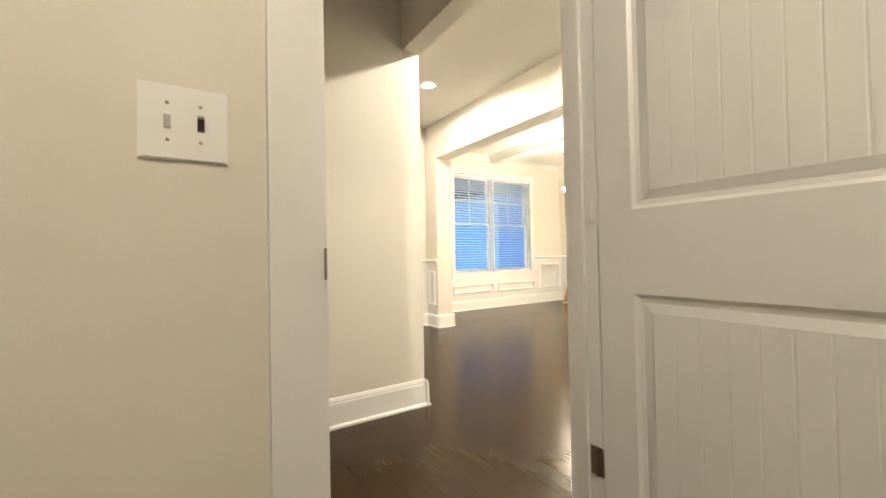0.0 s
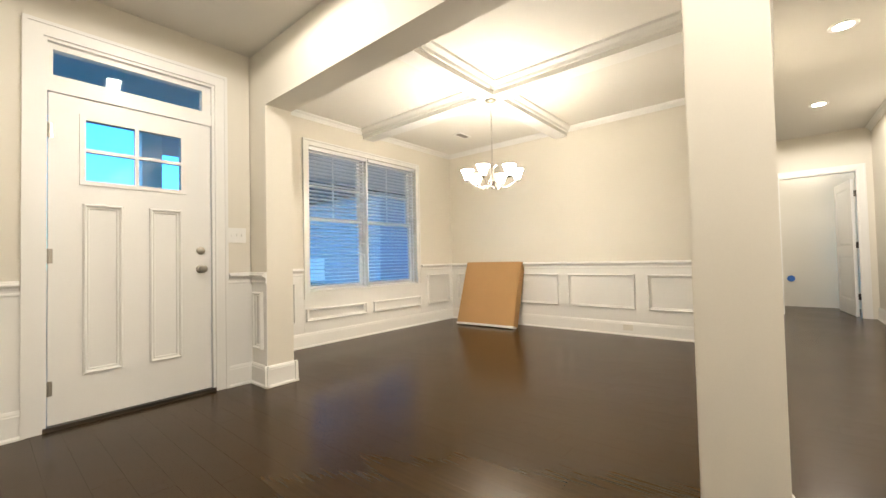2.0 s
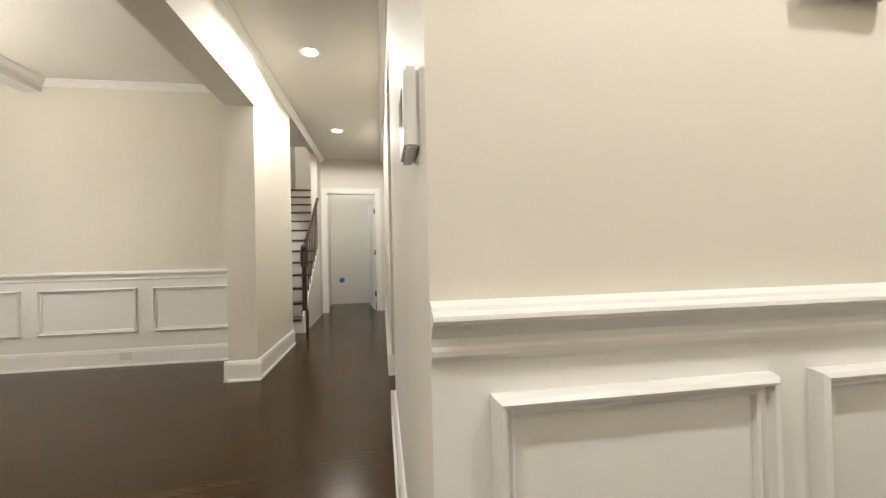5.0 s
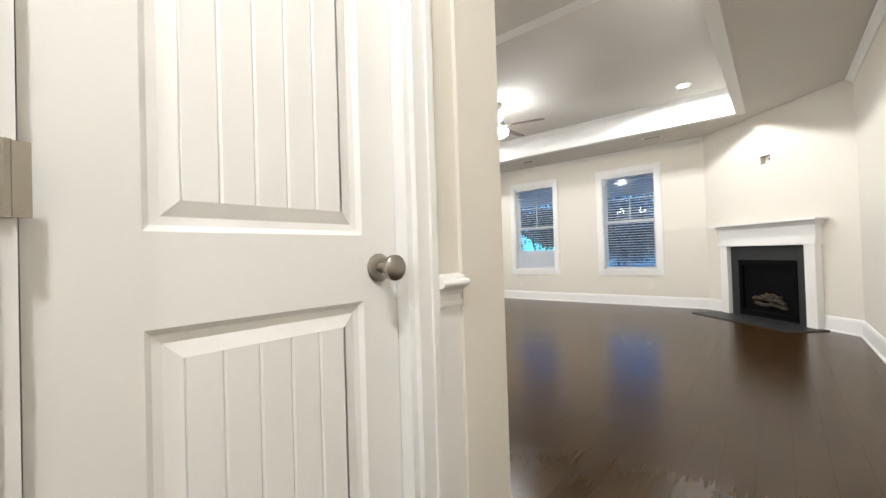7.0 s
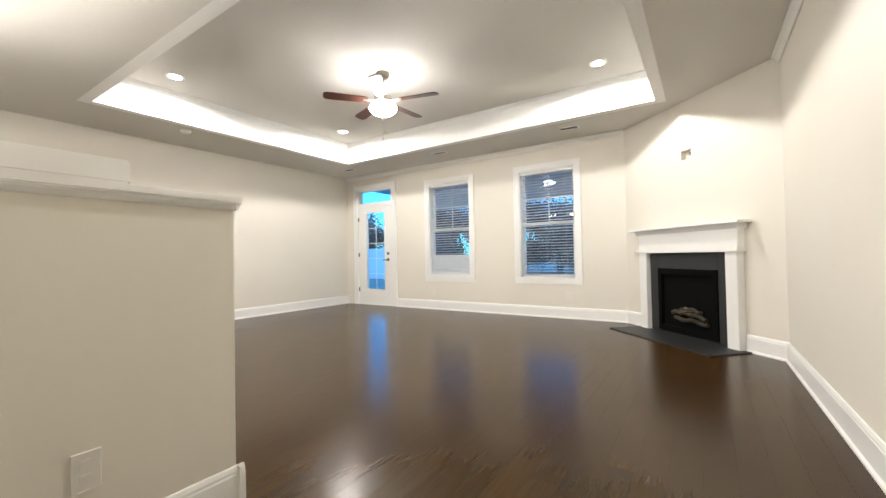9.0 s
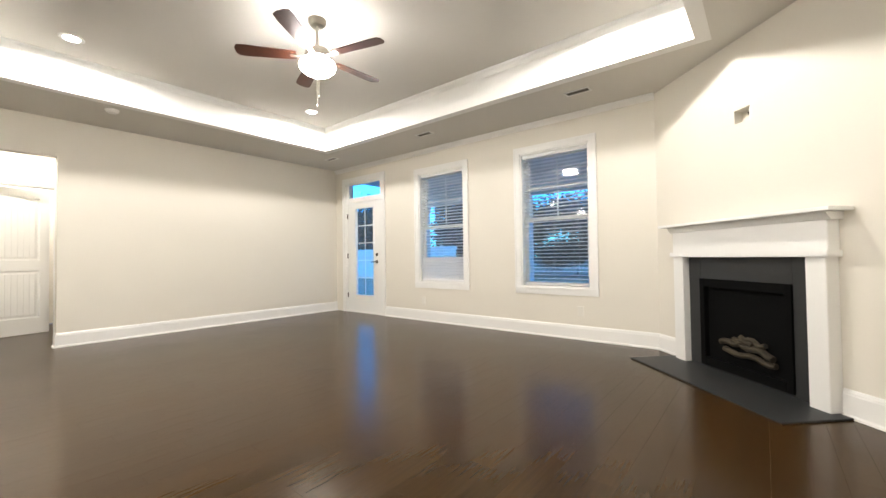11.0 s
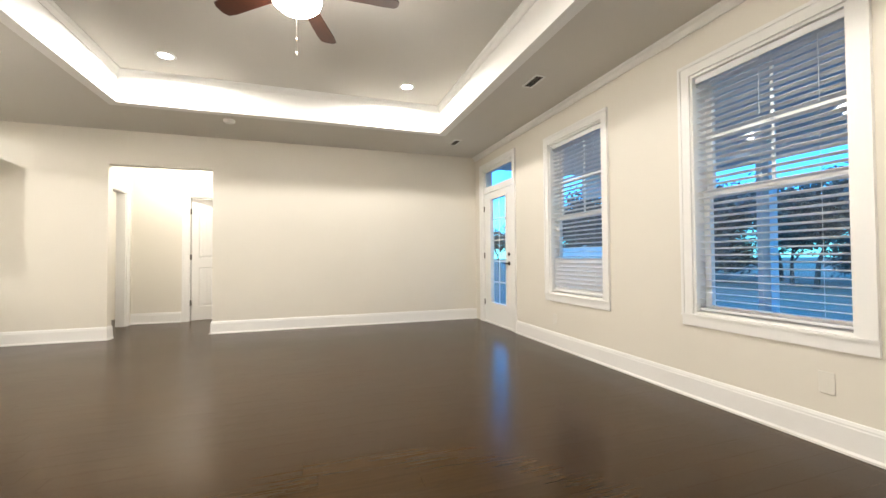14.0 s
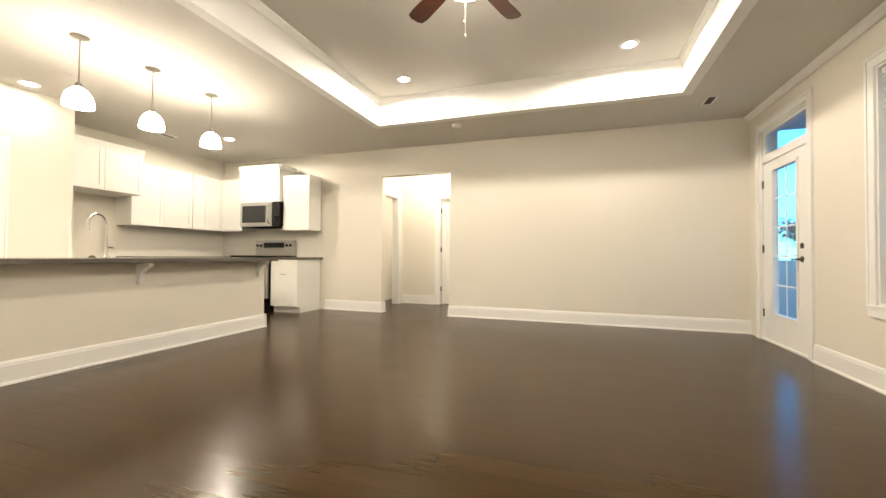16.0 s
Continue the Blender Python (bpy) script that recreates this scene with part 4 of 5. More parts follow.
def vent(x, y, z, lx, ly):
    v = thing("ceiling_vent", "small grey louvred ceiling air vent", "air vent", (x, y, z), "ceiling vents")
    bm = bmesh.new()
    for a0, b0, a1, b1 in ((-lx, -ly, lx, -ly + 0.018), (-lx, ly - 0.018, lx, ly), (-lx, -ly + 0.018, -lx + 0.018, ly - 0.018), (lx - 0.018, -ly + 0.018, lx, ly - 0.018)):
        bx(bm, x + a0, y + b0, z - 0.008, x + a1, y + b1, z - 0.0005)
    part("frame", bm, WHITE_PLASTIC, v)
    bm = bmesh.new()
    bx(bm, x - lx + 0.018, y - ly + 0.018, z - 0.002, x + lx - 0.018, y + ly - 0.018, z - 0.0006)
    part("backing", bm, BRONZE, v)
    k = 5
    for i in range(k):
        yy = y - ly + 0.018 + (2 * ly - 0.036) * (i + 0.5) / k
        bm = bmesh.new()
        bar(bm, (x - lx + 0.018, yy, z - 0.002), (x + lx - 0.018, yy, z - 0.002), (0, 1, 0), (0, 0, 1), [(-0.006, -0.006), (-0.005, -0.007), (0.005, 0.0), (0.004, 0.001)])
        part("slat", bm, VENT, v)
    return v


for x, y in ((-2.87, 8.41), (-4.985, 8.40), (-7.07, 8.37)):
    vent(x, y, HL, 0.13, 0.055)
vent(-5.0, -4.02, H, 0.13, 0.06)
vent(-1.12, -3.35, H, 0.12, 0.09)
vent(-6.18, 1.24, HL, 0.12, 0.06)

bm = bmesh.new()
lathe(bm, [(0, -0.035), (0.045, -0.035), (0.060, -0.020), (0.065, 0), (0, 0)], pose(-7.01, 5.45, HL), 20)
tagged(part("smoke_detector", bm, WHITE_PLASTIC, None, "", True), "round white smoke detector on the ceiling", "smoke detector")

bm = bmesh.new()
lathe(bm, [(0, -0.006), (0.07, -0.006), (0.082, -0.003), (0.084, 0), (0, 0)], pose(-4.41, 2.21, HL), 24)
tagged(part("ceiling_cover_plate", bm, CEIL, None, "", True), "flat round cover plate on the kitchen ceiling", "cover plate")


def ceiling_fan(x, y, z):
    f = thing("ceiling_fan", "five-blade ceiling fan with walnut blades and lit frosted bowl", "ceiling fan", (x, y, z))
    bm = bmesh.new()
    lathe(bm, [(0, 0), (0.075, 0), (0.075, -0.03), (0.055, -0.055), (0.02, -0.06), (0, -0.06)], pose(x, y, z), 24)
    part("canopy", bm, NICKEL, f, "brushed nickel canopy", smooth=True)
    bm = bmesh.new()
    lathe(bm, [(0, -0.055), (0.013, -0.055), (0.013, -0.25), (0, -0.25)], pose(x, y, z), 12)
    part("rod", bm, NICKEL, f, smooth=True)
    bm = bmesh.new()
    lathe(bm, [(0, -0.235), (0.03, -0.235), (0.09, -0.26), (0.105, -0.29), (0.105, -0.335), (0.085, -0.355), (0, -0.355)], pose(x, y, z), 28)
    part("motor", bm, NICKEL, f, smooth=True)
    bm = bmesh.new()
    lathe(bm, [(0.10, -0.358), (0.14, -0.37), (0.152, -0.395), (0.142, -0.425), (0.108, -0.455), (0.055, -0.472), (0, -0.477)], pose(x, y, z), 32)
    part("bowl", bm, BOWL, f, "lit frosted glass bowl", smooth=True)
    bm = bmesh.new()
    lathe(bm, [(0, -0.477), (0.012, -0.477), (0.010, -0.492), (0, -0.494)], pose(x, y, z), 12)
    part("finial", bm, NICKEL, f, smooth=True)
    for dx, ln in ((0.02, 0.17), (-0.01, 0.24)):
        bm = bmesh.new()
        tube(bm, [(x + dx, y, z - 0.48), (x + dx, y, z - 0.48 - ln)], 0.002, 6)
        lathe(bm, [(0, -0.03), (0.006, -0.022), (0.007, -0.01), (0, 0)], pose(x + dx, y, z - 0.48 - ln), 8)
        part("pull_chain", bm, NICKEL, f)
    for k in range(5):
        m = pose(x, y, z - 0.325, 0, 0, FAN_TURN + 72 * k)
        bm = bmesh.new()
        bar(bm, m @ Vector((0.09, 0, 0)), m @ Vector((0.22, 0, 0.0)), m.to_3x3() @ Vector((0, 1, 0)), Vector((0, 0, 1)), [(-0.02, -0.003), (0.02, -0.003), (0.02, 0.003), (-0.02, 0.003)])
        part("blade_arm", bm, NICKEL, f)
        bm = bmesh.new()
        mm = m @ pose(0, 0, 0.004, 10, 0, 0)
        out = [(0.17, -0.045), (0.22, -0.055), (0.56, -0.068), (0.625, -0.062), (0.645, -0.03), (0.645, 0.03), (0.625, 0.062), (0.56, 0.068), (0.22, 0.055), (0.17, 0.045)]
        lo = [bm.verts.new(mm @ Vector((a, b, 0))) for a, b in out]
        hi = [bm.verts.new(mm @ Vector((a, b, 0.007))) for a, b in out]
        bm.faces.new(lo[::-1])
        bm.faces.new(hi)
        for i in range(len(out)):
            bm.faces.new((lo[i], lo[(i + 1) % len(out)], hi[(i + 1) % len(out)], hi[i]))
        part("blade", bm, WALNUT, f, "dark walnut blade")
    return f


FAN_TURN = 16.0
ceiling_fan(-4.335, 6.31, TZ)


# ---- coffers and chandelier ----
CX, CY, CZ = -3.985, -2.885, 2.60
PROF = [(-0.09, CZ), (0.09, CZ), (0.09, CZ + 0.045), (0.105, CZ + 0.050), (0.115, CZ + 0.075), (0.150, CZ + 0.100), (0.155, H), (-0.155, H), (-0.150, CZ + 0.100), (-0.115, CZ + 0.075), (-0.105, CZ + 0.050), (-0.09, CZ + 0.045)]
bm = bmesh.new()
strip(bm, (CX, DFY, 0), (CX, -0.935, 0), (1, 0, 0), PROF)
structure("beam_coffer_long", bm, TRIM, "white moulded coffer beam across the dining ceiling", "ceiling beam")
bm = bmesh.new()
strip(bm, (DBX, CY, 0), (CX - 0.156, CY, 0), (0, 1, 0), PROF)
strip(bm, (CX + 0.156, CY, 0), (-2.29, CY, 0), (0, 1, 0), PROF)
strip(bm, (CX - 0.156, CY, 0), (CX - 0.091, CY, 0), (0, 1, 0), PROF[:3] + PROF[-1:])
strip(bm, (CX + 0.091, CY, 0), (CX + 0.156, CY, 0), (0, 1, 0), PROF[:3] + PROF[-1:])
structure("beam_coffer_cross", bm, TRIM, "white moulded coffer beam crossing the dining ceiling", "ceiling beam")


def chandelier(x, y, z):
    c = thing("chandelier", "lit nickel chandelier with six white glass shades", "chandelier", (x, y, z))
    bm = bmesh.new()
    lathe(bm, [(0, 0), (0.06, 0), (0.055, -0.015), (0.02, -0.028), (0, -0.03)], pose(x, y, z), 20)
    part("canopy", bm, NICKEL, c, smooth=True)
    top, mid = z, 1.95
    k = int((top - 0.03 - mid) / 0.032)
    bm = bmesh.new()
    for i in range(k):
        zz = mid + 0.016 + i * 0.032
        ring = []
        for j in range(9):
            a = 2 * math.pi * j / 8
            v = Vector((0.008 * math.cos(a), 0, 0.019 * math.sin(a)))
            if i % 2:
                v = Vector((0, v.x, v.z))
            ring.append(Vector((x, y, zz)) + v)
        tube(bm, ring, 0.0018, 5)
    part("chain", bm, NICKEL, c)
    bm = bmesh.new()
    lathe(bm, [(0, 1.68), (0.012, 1.685), (0.02, 1.70), (0.012, 1.715), (0.035, 1.735), (0.045, 1.76), (0.03, 1.79), (0.014, 1.82), (0.014, 1.90), (0.04, 1.915), (0.05, 1.925), (0.02, 1.94), (0, 1.955)], pose(x, y, 0), 24)
    part("stem", bm, NICKEL, c, smooth=True)
    for i in range(6):
        a = radians(60 * i + 12)
        u = Vector((math.cos(a), math.sin(a), 0))
        pts = []
        for j in range(11):
            s = j / 10
            pts.append(Vector((x, y, 0)) + u * (0.03 + 0.225 * s) + Vector((0, 0, 1.745 - 0.055 * math.sin(math.pi * min(1, s * 1.15)) + 0.02 * s)))
        bm = bmesh.new()
        tube(bm, pts, 0.006, 8)
        arm = part("arm", bm, NICKEL, c, smooth=True)
        e = pts[-1]
        bm = bmesh.new()
        lathe(bm, [(0, -0.012), (0.012, -0.008), (0.028, 0.0), (0.020, 0.012), (0.017, 0.03), (0, 0.03)], Matrix.Translation(e), 14)
        part("cup", bm, BRONZE, arm, smooth=True)
        bm = bmesh.new()
        prof = [(0.024, 0.018), (0.032, 0.035), (0.041, 0.065), (0.053, 0.095), (0.064, 0.112), (0.061, 0.113), (0.049, 0.095), (0.037, 0.065), (0.028, 0.036), (0.020, 0.02)]
        lathe(bm, prof, Matrix.Translation(e), 20)
        part("shade", bm, SHADE, arm, "lit white glass bell shade", smooth=True)
    return c


chandelier(CX, CY, CZ)


# ---- cardboard box leaning on the wall ----
def cardboard_box():
    b = thing("cardboard_box", "large flat brown cardboard box leaning on the wainscot", "box", (-5.35, -3.93, 0))
    m = pose(-5.27, -3.93, 0.014, 0, -19.5, 4)
    bm = bmesh.new()
    vs = bx(bm, -0.15, -0.46, 0, 0.0, 0.46, 0.965)
    for v in vs:
        v.co.x += random.uniform(-0.004, 0.004)
        v.co.y += random.uniform(-0.005, 0.005)
    bmesh.ops.bevel(bm, geom=list(bm.edges), offset=0.007, segments=2, affect='EDGES')
    bm.transform(m)
    part("carton", bm, CARDBOARD, b)
    bm = bmesh.new()
    bx(bm, -0.156, -0.467, 0.0, 0.006, 0.467, 0.03)
    bm.transform(m)
    part("edge_strip", bm, WHITE_PLASTIC, b, "white foam edge strip", bevel=0.003)
    bm = bmesh.new()
    bx(bm, -0.10, -0.462, 0.969, -0.05, 0.462, 0.971)
    bm.transform(m)
    part("tape", bm, material("packing_tape", (0.45, 0.29, 0.14), 0.25), b)
    return b


cardboard_box()


# ---- fireplace ----
def fire_at(s, d, z):
    return FC + FD * s + FN * d + Vector((0, 0, z))


def fire_box(bm, s0, s1, d0, d1, z0, z1):
    v = [bm.verts.new(fire_at(s, d, z)) for z in (z0, z1) for s, d in ((s0, d0), (s1, d0), (s1, d1), (s0, d1))]
    for f in ((0, 3, 2, 1), (4, 5, 6, 7), (0, 1, 5, 4), (1, 2, 6, 5), (2, 3, 7, 6), (3, 0, 4, 7)):
        bm.faces.new([v[i] for i in f])


fp = thing("fireplace_mantel", "white painted wooden mantel around the corner fireplace", "mantel", fire_at(0, 0, 0))
for s0, s1 in ((-0.68, -0.553), (0.553, 0.68)):
    bm = bmesh.new()
    fire_box(bm, s0, s1, 0, 0.09, 0, 0.962)
    part("leg", bm, TRIM, fp, bevel=0.003)
bm = bmesh.new()
fire_box(bm, -0.705, 0.705, 0, 0.11, 0.962, 1.005)
fire_box(bm, -0.69, 0.69, 0, 0.085, 1.005, 1.19)
part("frieze", bm, TRIM, fp, bevel=0.003)
bm = bmesh.new()
prof = [(0, 1.19), (0.09, 1.19), (0.10, 1.20), (0.115, 1.22), (0.125, 1.238), (0, 1.238)]
a, b = fire_at(-0.715, 0, 0), fire_at(0.715, 0, 0)
strip(bm, a, b, FN, prof)
part("bed_moulding", bm, TRIM, fp)
bm = bmesh.new()
fire_box(bm, -0.775, 0.775, 0, 0.175, 1.2385, 1.264)
part("shelf", bm, TRIM, fp, bevel=0.004)

fs = thing("fireplace", "black gas fireplace with ceramic logs in a charcoal tile surround", "fireplace", fire_at(0, 0, 0))
BXW, BZ0, BZ1 = 0.413, 0.03, 0.775
for nm, s0, s1, z0, z1 in (("tile", -0.552, -BXW, 0.012, 0.961), ("tile", BXW, 0.552, 0.012, 0.961), ("tile", -BXW + 0.001, BXW - 0.001, BZ1, 0.961), ("tile", -BXW + 0.001, BXW - 0.001, 0.012, BZ0)):
    bm = bmesh.new()
    fire_box(bm, s0, s1, 0.0, 0.03, z0, z1)
    part(nm, bm, SLATE, fs, bevel=0.0015)
bm = bmesh.new()
for s0, s1, z0, z1 in ((-BXW, -BXW + 0.05, BZ0, BZ1), (BXW - 0.05, BXW, BZ0, BZ1), (-BXW + 0.05, BXW - 0.05, BZ1 - 0.07, BZ1), (-BXW + 0.05, BXW - 0.05, BZ0, BZ0 + 0.07)):
    fire_box(bm, s0, s1, 0.0, 0.045, z0, z1)
part("face_frame", bm, BLACK, fs, bevel=0.002)
# Flat sheet on the chimney face; its colour replaces a shaded firebox recess
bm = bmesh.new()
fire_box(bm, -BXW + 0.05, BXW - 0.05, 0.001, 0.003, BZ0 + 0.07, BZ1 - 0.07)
part("firebox_dark_sheet", bm, FIREBOX_DARK, fs)
for i, (s0, z0, s1, z1, r) in enumerate(((-0.20, 0.26, 0.10, 0.30, 0.034), (-0.08, 0.29, 0.26, 0.235, 0.036), (-0.17, 0.205, 0.28, 0.185, 0.030), (-0.02, 0.335, 0.20, 0.30, 0.026))):
    bm = bmesh.new()
    pts = []
    for j in range(9):
        t = j / 8
        pts.append(fire_at(s0 + (s1 - s0) * t, 0.030 + 0.003 * math.sin(i + j * 1.7), z0 + (z1 - z0) * t + 0.012 * math.sin(j * 1.3 + i)))
    tube(bm, pts, r * 0.75, 9)
    part("log", bm, LOG, fs, "ceramic gas log, coloured dark for the recess shade", smooth=True)
bm = bmesh.new()
fire_box(bm, -0.756, 0.756, 0.02, 0.50, 0.001, 0.012)
tagged(part("hearth", bm, SLATE, None, "", False, 0.003), "flat charcoal tile hearth on the floor", "hearth")
tv = thing("media_plate", "white media outlet box with dark cable hole in a wall recess", "outlet", fire_at(0.08, -0.06, 2.07))
bm = bmesh.new()
fire_box(bm, 0.082, 0.104, -0.069, -0.008, 2.021, 2.124)
part("plate", bm, WHITE_PLASTIC, tv, bevel=0.002)
bm = bmesh.new()
lathe(bm, [(0, 0), (0.030, 0), (0.030, 0.004), (0, 0.004)], Matrix.Translation(fire_at(0.0815, -0.036, 2.072)) @ FD.to_track_quat('Z', 'Y').to_matrix().to_4x4() @ pose(0, 0, -0.004) @ Matrix.Diagonal((1.25, 0.85, 1, 1)), 18)
part("cable_hole", bm, BRONZE, tv)

# ---- half wall and kitchen ----
bm = bmesh.new()
bx(bm, -3.065, 2.75, 0, -2.945, 3.86, 1.19)
structure("wall_half", bm, WALL, "beige half wall beside the kitchen", "half wall")
bm = bmesh.new()
bx(bm, -3.09, 2.72, 1.191, -2.92, 3.885, 1.223)
structure("half_wall_cap_trim", bm, TRIM, "white painted wooden cap on the half wall", "cap", bevel=0.006)
bm = bmesh.new()
strip(bm, (-2.945, 2.75, 1.19), (-2.945, 3.86, 1.19), (1, 0, 0), [(0, -0.022), (0.008, -0.022), (0.012, -0.016), (0.018, -0.006), (0.02, 0), (0, 0)])
strip(bm, (-3.065, 3.86, 1.19), (-2.925, 3.86, 1.19), (0, 1, 0), [(0, -0.022), (0.008, -0.022), (0.012, -0.016), (0.018, -0.006), (0.02, 0), (0, 0)])
structure("half_wall_trim", bm, TRIM, "white moulding under the half wall cap", "trim")
base_run(((-2.945, 2.75), (-2.945, 3.89), (1, 0)), ((-3.095, 3.86), (-2.915, 3.86), (0, 1)))
bm = bmesh.new()
bx(bm, -3.065, 3.10, 1.224, -2.93, 3.52, 1.30)
tagged(part("white_carton", bm, WHITE_PLASTIC, None, "", False, 0.006), "long low white carton lying on the half wall", "carton")


def outlet(m, label="almond duplex wall outlet", kindname="wall_outlet"):
    o = thing(kindname, label, "outlet" if "outlet" in kindname else "switch", m.translation, "wall plates")
    bm = bmesh.new()
    bx(bm, -0.036, -0.006, -0.058, 0.036, 0, 0.058)
    bmesh.ops.bevel(bm, geom=list(bm.edges), offset=0.002, segments=1, affect='EDGES')
    bm.transform(m)
    part("plate", bm, ALMOND, o)
    for z in (-0.022, 0.022):
        bm = bmesh.new()
        bx(bm, -0.016, -0.008, z - 0.014, 0.016, -0.006, z + 0.014)
        bm.transform(m)
        part("socket", bm, ALMOND, o, bevel=0.001)
    return o


outlet(pose(-2.945, 3.41, 0.352, 0, 0, 90))
outlet(pose(-5.57, BY, 0.31))
outlet(pose(-3.10, BY, 0.335))
outlet(pose(DBX + 0.006, -2.10, 0.10, 0, 90, 90) @ pose(0, -0.014, 0))


# ---- kitchen ----
KB = HY + T + 0.02


def place(bm, m):
    bm.transform(m)
    return bm


def shaker(w, h, t=0.02, rail=0.057):
    """A shaker front in local x, z, its face at y=-t."""
    bm = bmesh.new()
    bx(bm, 0, -t, 0, rail, 0, h)
    bx(bm, w - rail, -t, 0, w, 0, h)
    bx(bm, rail, -t, 0, w - rail, 0, rail)
    bx(bm, rail, -t, h - rail, w - rail, 0, h)
    bx(bm, rail, -t + 0.008, rail, w - rail, 0, h - rail)
    bmesh.ops.remove_doubles(bm, verts=bm.verts, dist=1e-5)
    return bm


def cabinet(m, w, d, h, fronts, label, crown_top=False, toe=0.0, handles=()):
    """A cabinet unit; local x is its width, its front at y=0 and its body behind to y=d."""
    c = thing("kitchen_cabinet", label, "cabinet", m.translation, "kitchen cabinets")
    bm = bmesh.new()
    bx(bm, 0.001, 0, toe, w - 0.001, d, h)
    if toe:
        bx(bm, 0.001, 0.06, 0, w - 0.001, d, toe)
    part("body", place(bm, m), CABINET, c)
    for (x0, z0, x1, z1), hd in zip(fronts, list(handles) + [None] * len(fronts)):
        fr = part("door" if z1 - z0 > 0.25 else "drawer", place(shaker(x1 - x0 - 0.004, z1 - z0 - 0.004, rail=0.057 if z1 - z0 > 0.25 else 0.035), m @ Matrix.Translation((x0 + 0.002, 0, z0 + 0.002))), CABINET, c)
        if hd:
            bm = bmesh.new()
            hx, hz = hd
            tube(bm, [(hx - 0.05, -0.022, hz), (hx - 0.048, -0.045, hz), (hx + 0.048, -0.045, hz), (hx + 0.05, -0.022, hz)], 0.005, 8)
            part("handle", place(bm, m), NICKEL, fr, "brushed nickel bar handle", smooth=True)
    if crown_top:
        bm = bmesh.new()
        strip(bm, (0, 0, h), (w, 0, h), (0, -1, 0), [(0, -0.05), (0.022, -0.05), (0.03, -0.02), (0.055, 0.03), (0, 0.03)])
        strip(bm, (w, 0, h), (w, d, h), (1, 0, 0), [(0, -0.05), (0.006, -0.05), (0.02, -0.02), (0.04, 0.03), (0, 0.03)])
        part("cornice", place(bm, m), CABINET, c)
    return c


FACE_X = pose(0, 0, 0, 0, 0, 90)        # a front that looks along +x
FACE_Y = pose(0, 0, 0, 0, 0, 180)       # a front that looks along +y
cabinet(pose(-7.480, 2.232, 1.350) @ FACE_X, 0.54, 0.297, 0.925, ((0, 0, 0.54, 0.925),), "white shaker wall cabinet at the end of the run")
cabinet(pose(-7.400, 1.372, 1.810) @ FACE_X, 0.856, 0.377, 0.62, ((0, 0, 0.428, 0.62), (0.428, 0, 0.856, 0.62)), "taller white cabinet with cornice above the microwave", True)
cabinet(pose(-7.480, 0.870, 1.350) @ FACE_X, 0.50, 0.297, 0.925, ((0, 0, 0.5, 0.925),), "white shaker wall cabinet beside the microwave")
cabinet(pose(-6.915, 0.840, 1.355) @ FACE_Y, 0.59, 0.33, 0.925, ((0, 0, 0.295, 0.925), (0.295, 0, 0.59, 0.925)), "white shaker corner wall cabinet")
cabinet(pose(-5.950, 0.840, 1.355) @ FACE_Y, 0.955, 0.33, 0.925, ((0, 0, 0.478, 0.925), (0.478, 0, 0.955, 0.925)), "white shaker double wall cabinet on the back wall")
cabinet(pose(-4.970, 1.100, 1.765) @ FACE_Y, 0.96, 0.59, 0.60, ((0, 0, 0.48, 0.60), (0.48, 0, 0.96, 0.60)), "deep white cabinet with cornice above the refrigerator space", True)
cabinet(pose(-7.210, 2.232, 0.000) @ FACE_X, 0.54, 0.567, 0.855, ((0.0, 0.105, 0.54, 0.70), (0.0, 0.70, 0.54, 0.852)), "white base cabinet with drawer beside the range", False, 0.10, (None, (0.27, 0.62)))
cabinet(pose(-7.210, 1.120, 0.000) @ FACE_X, 0.25, 0.567, 0.855, ((0, 0.105, 0.25, 0.852),), "narrow white base cabinet beside the range", False, 0.10)
cabinet(pose(-5.965, 1.130, 0.000) @ FACE_Y, 1.28, 0.60, 0.855, ((0, 0.105, 0.64, 0.852), (0.64, 0.105, 1.28, 0.852)), "white base cabinet along the back wall", False, 0.10)
bm = bmesh.new()
bx(bm, LX, 2.227, 0.856, -7.185, 2.795, 0.894)
tagged(part("worktop", bm, GRANITE, None, "", False, 0.003), "dark speckled granite worktop end beside the range", "worktop")
bm = bmesh.new()
bx(bm, LX, KB, 0.856, -5.965, 1.16, 0.894)
bx(bm, LX, 1.16, 0.856, -7.185, 1.372, 0.894)
tagged(part("worktop", bm, GRANITE, None, "", False), "dark speckled granite worktop in the kitchen corner", "worktop")
bm = bmesh.new()
bx(bm, LX, KB, 0.8945, LX + 0.008, 2.80, 1.334)
bx(bm, LX + 0.008, KB, 0.8945, -5.98, KB + 0.008, 1.334)
structure("backsplash_trim", bm, BACKSPLASH, "pale glazed tile backsplash", "backsplash")

mw = thing("microwave", "stainless over-range microwave with black glass door", "microwave", (-7.55, 1.83, 1.41))
bm = bmesh.new()
bx(bm, LX, 1.41, 1.412, -7.385, 2.252, 1.833)
part("case", bm, BLACK, mw)
bm = bmesh.new()
bx(bm, -7.385, 1.412, 1.415, -7.365, 2.09, 1.83)
part("door", bm, STEEL, mw, bevel=0.003)
bm = bmesh.new()
bx(bm, -7.3648, 1.46, 1.48, -7.361, 1.96, 1.77)
part("window", bm, DARK_GLASS, mw)
bm = bmesh.new()
tube(bm, [(-7.365, 2.05, 1.46), (-7.325, 2.05, 1.48), (-7.315, 2.05, 1.62), (-7.325, 2.05, 1.77), (-7.365, 2.05, 1.79)], 0.012, 10)
part("handle", bm, CHROME, mw, "curved chrome handle", smooth=True)
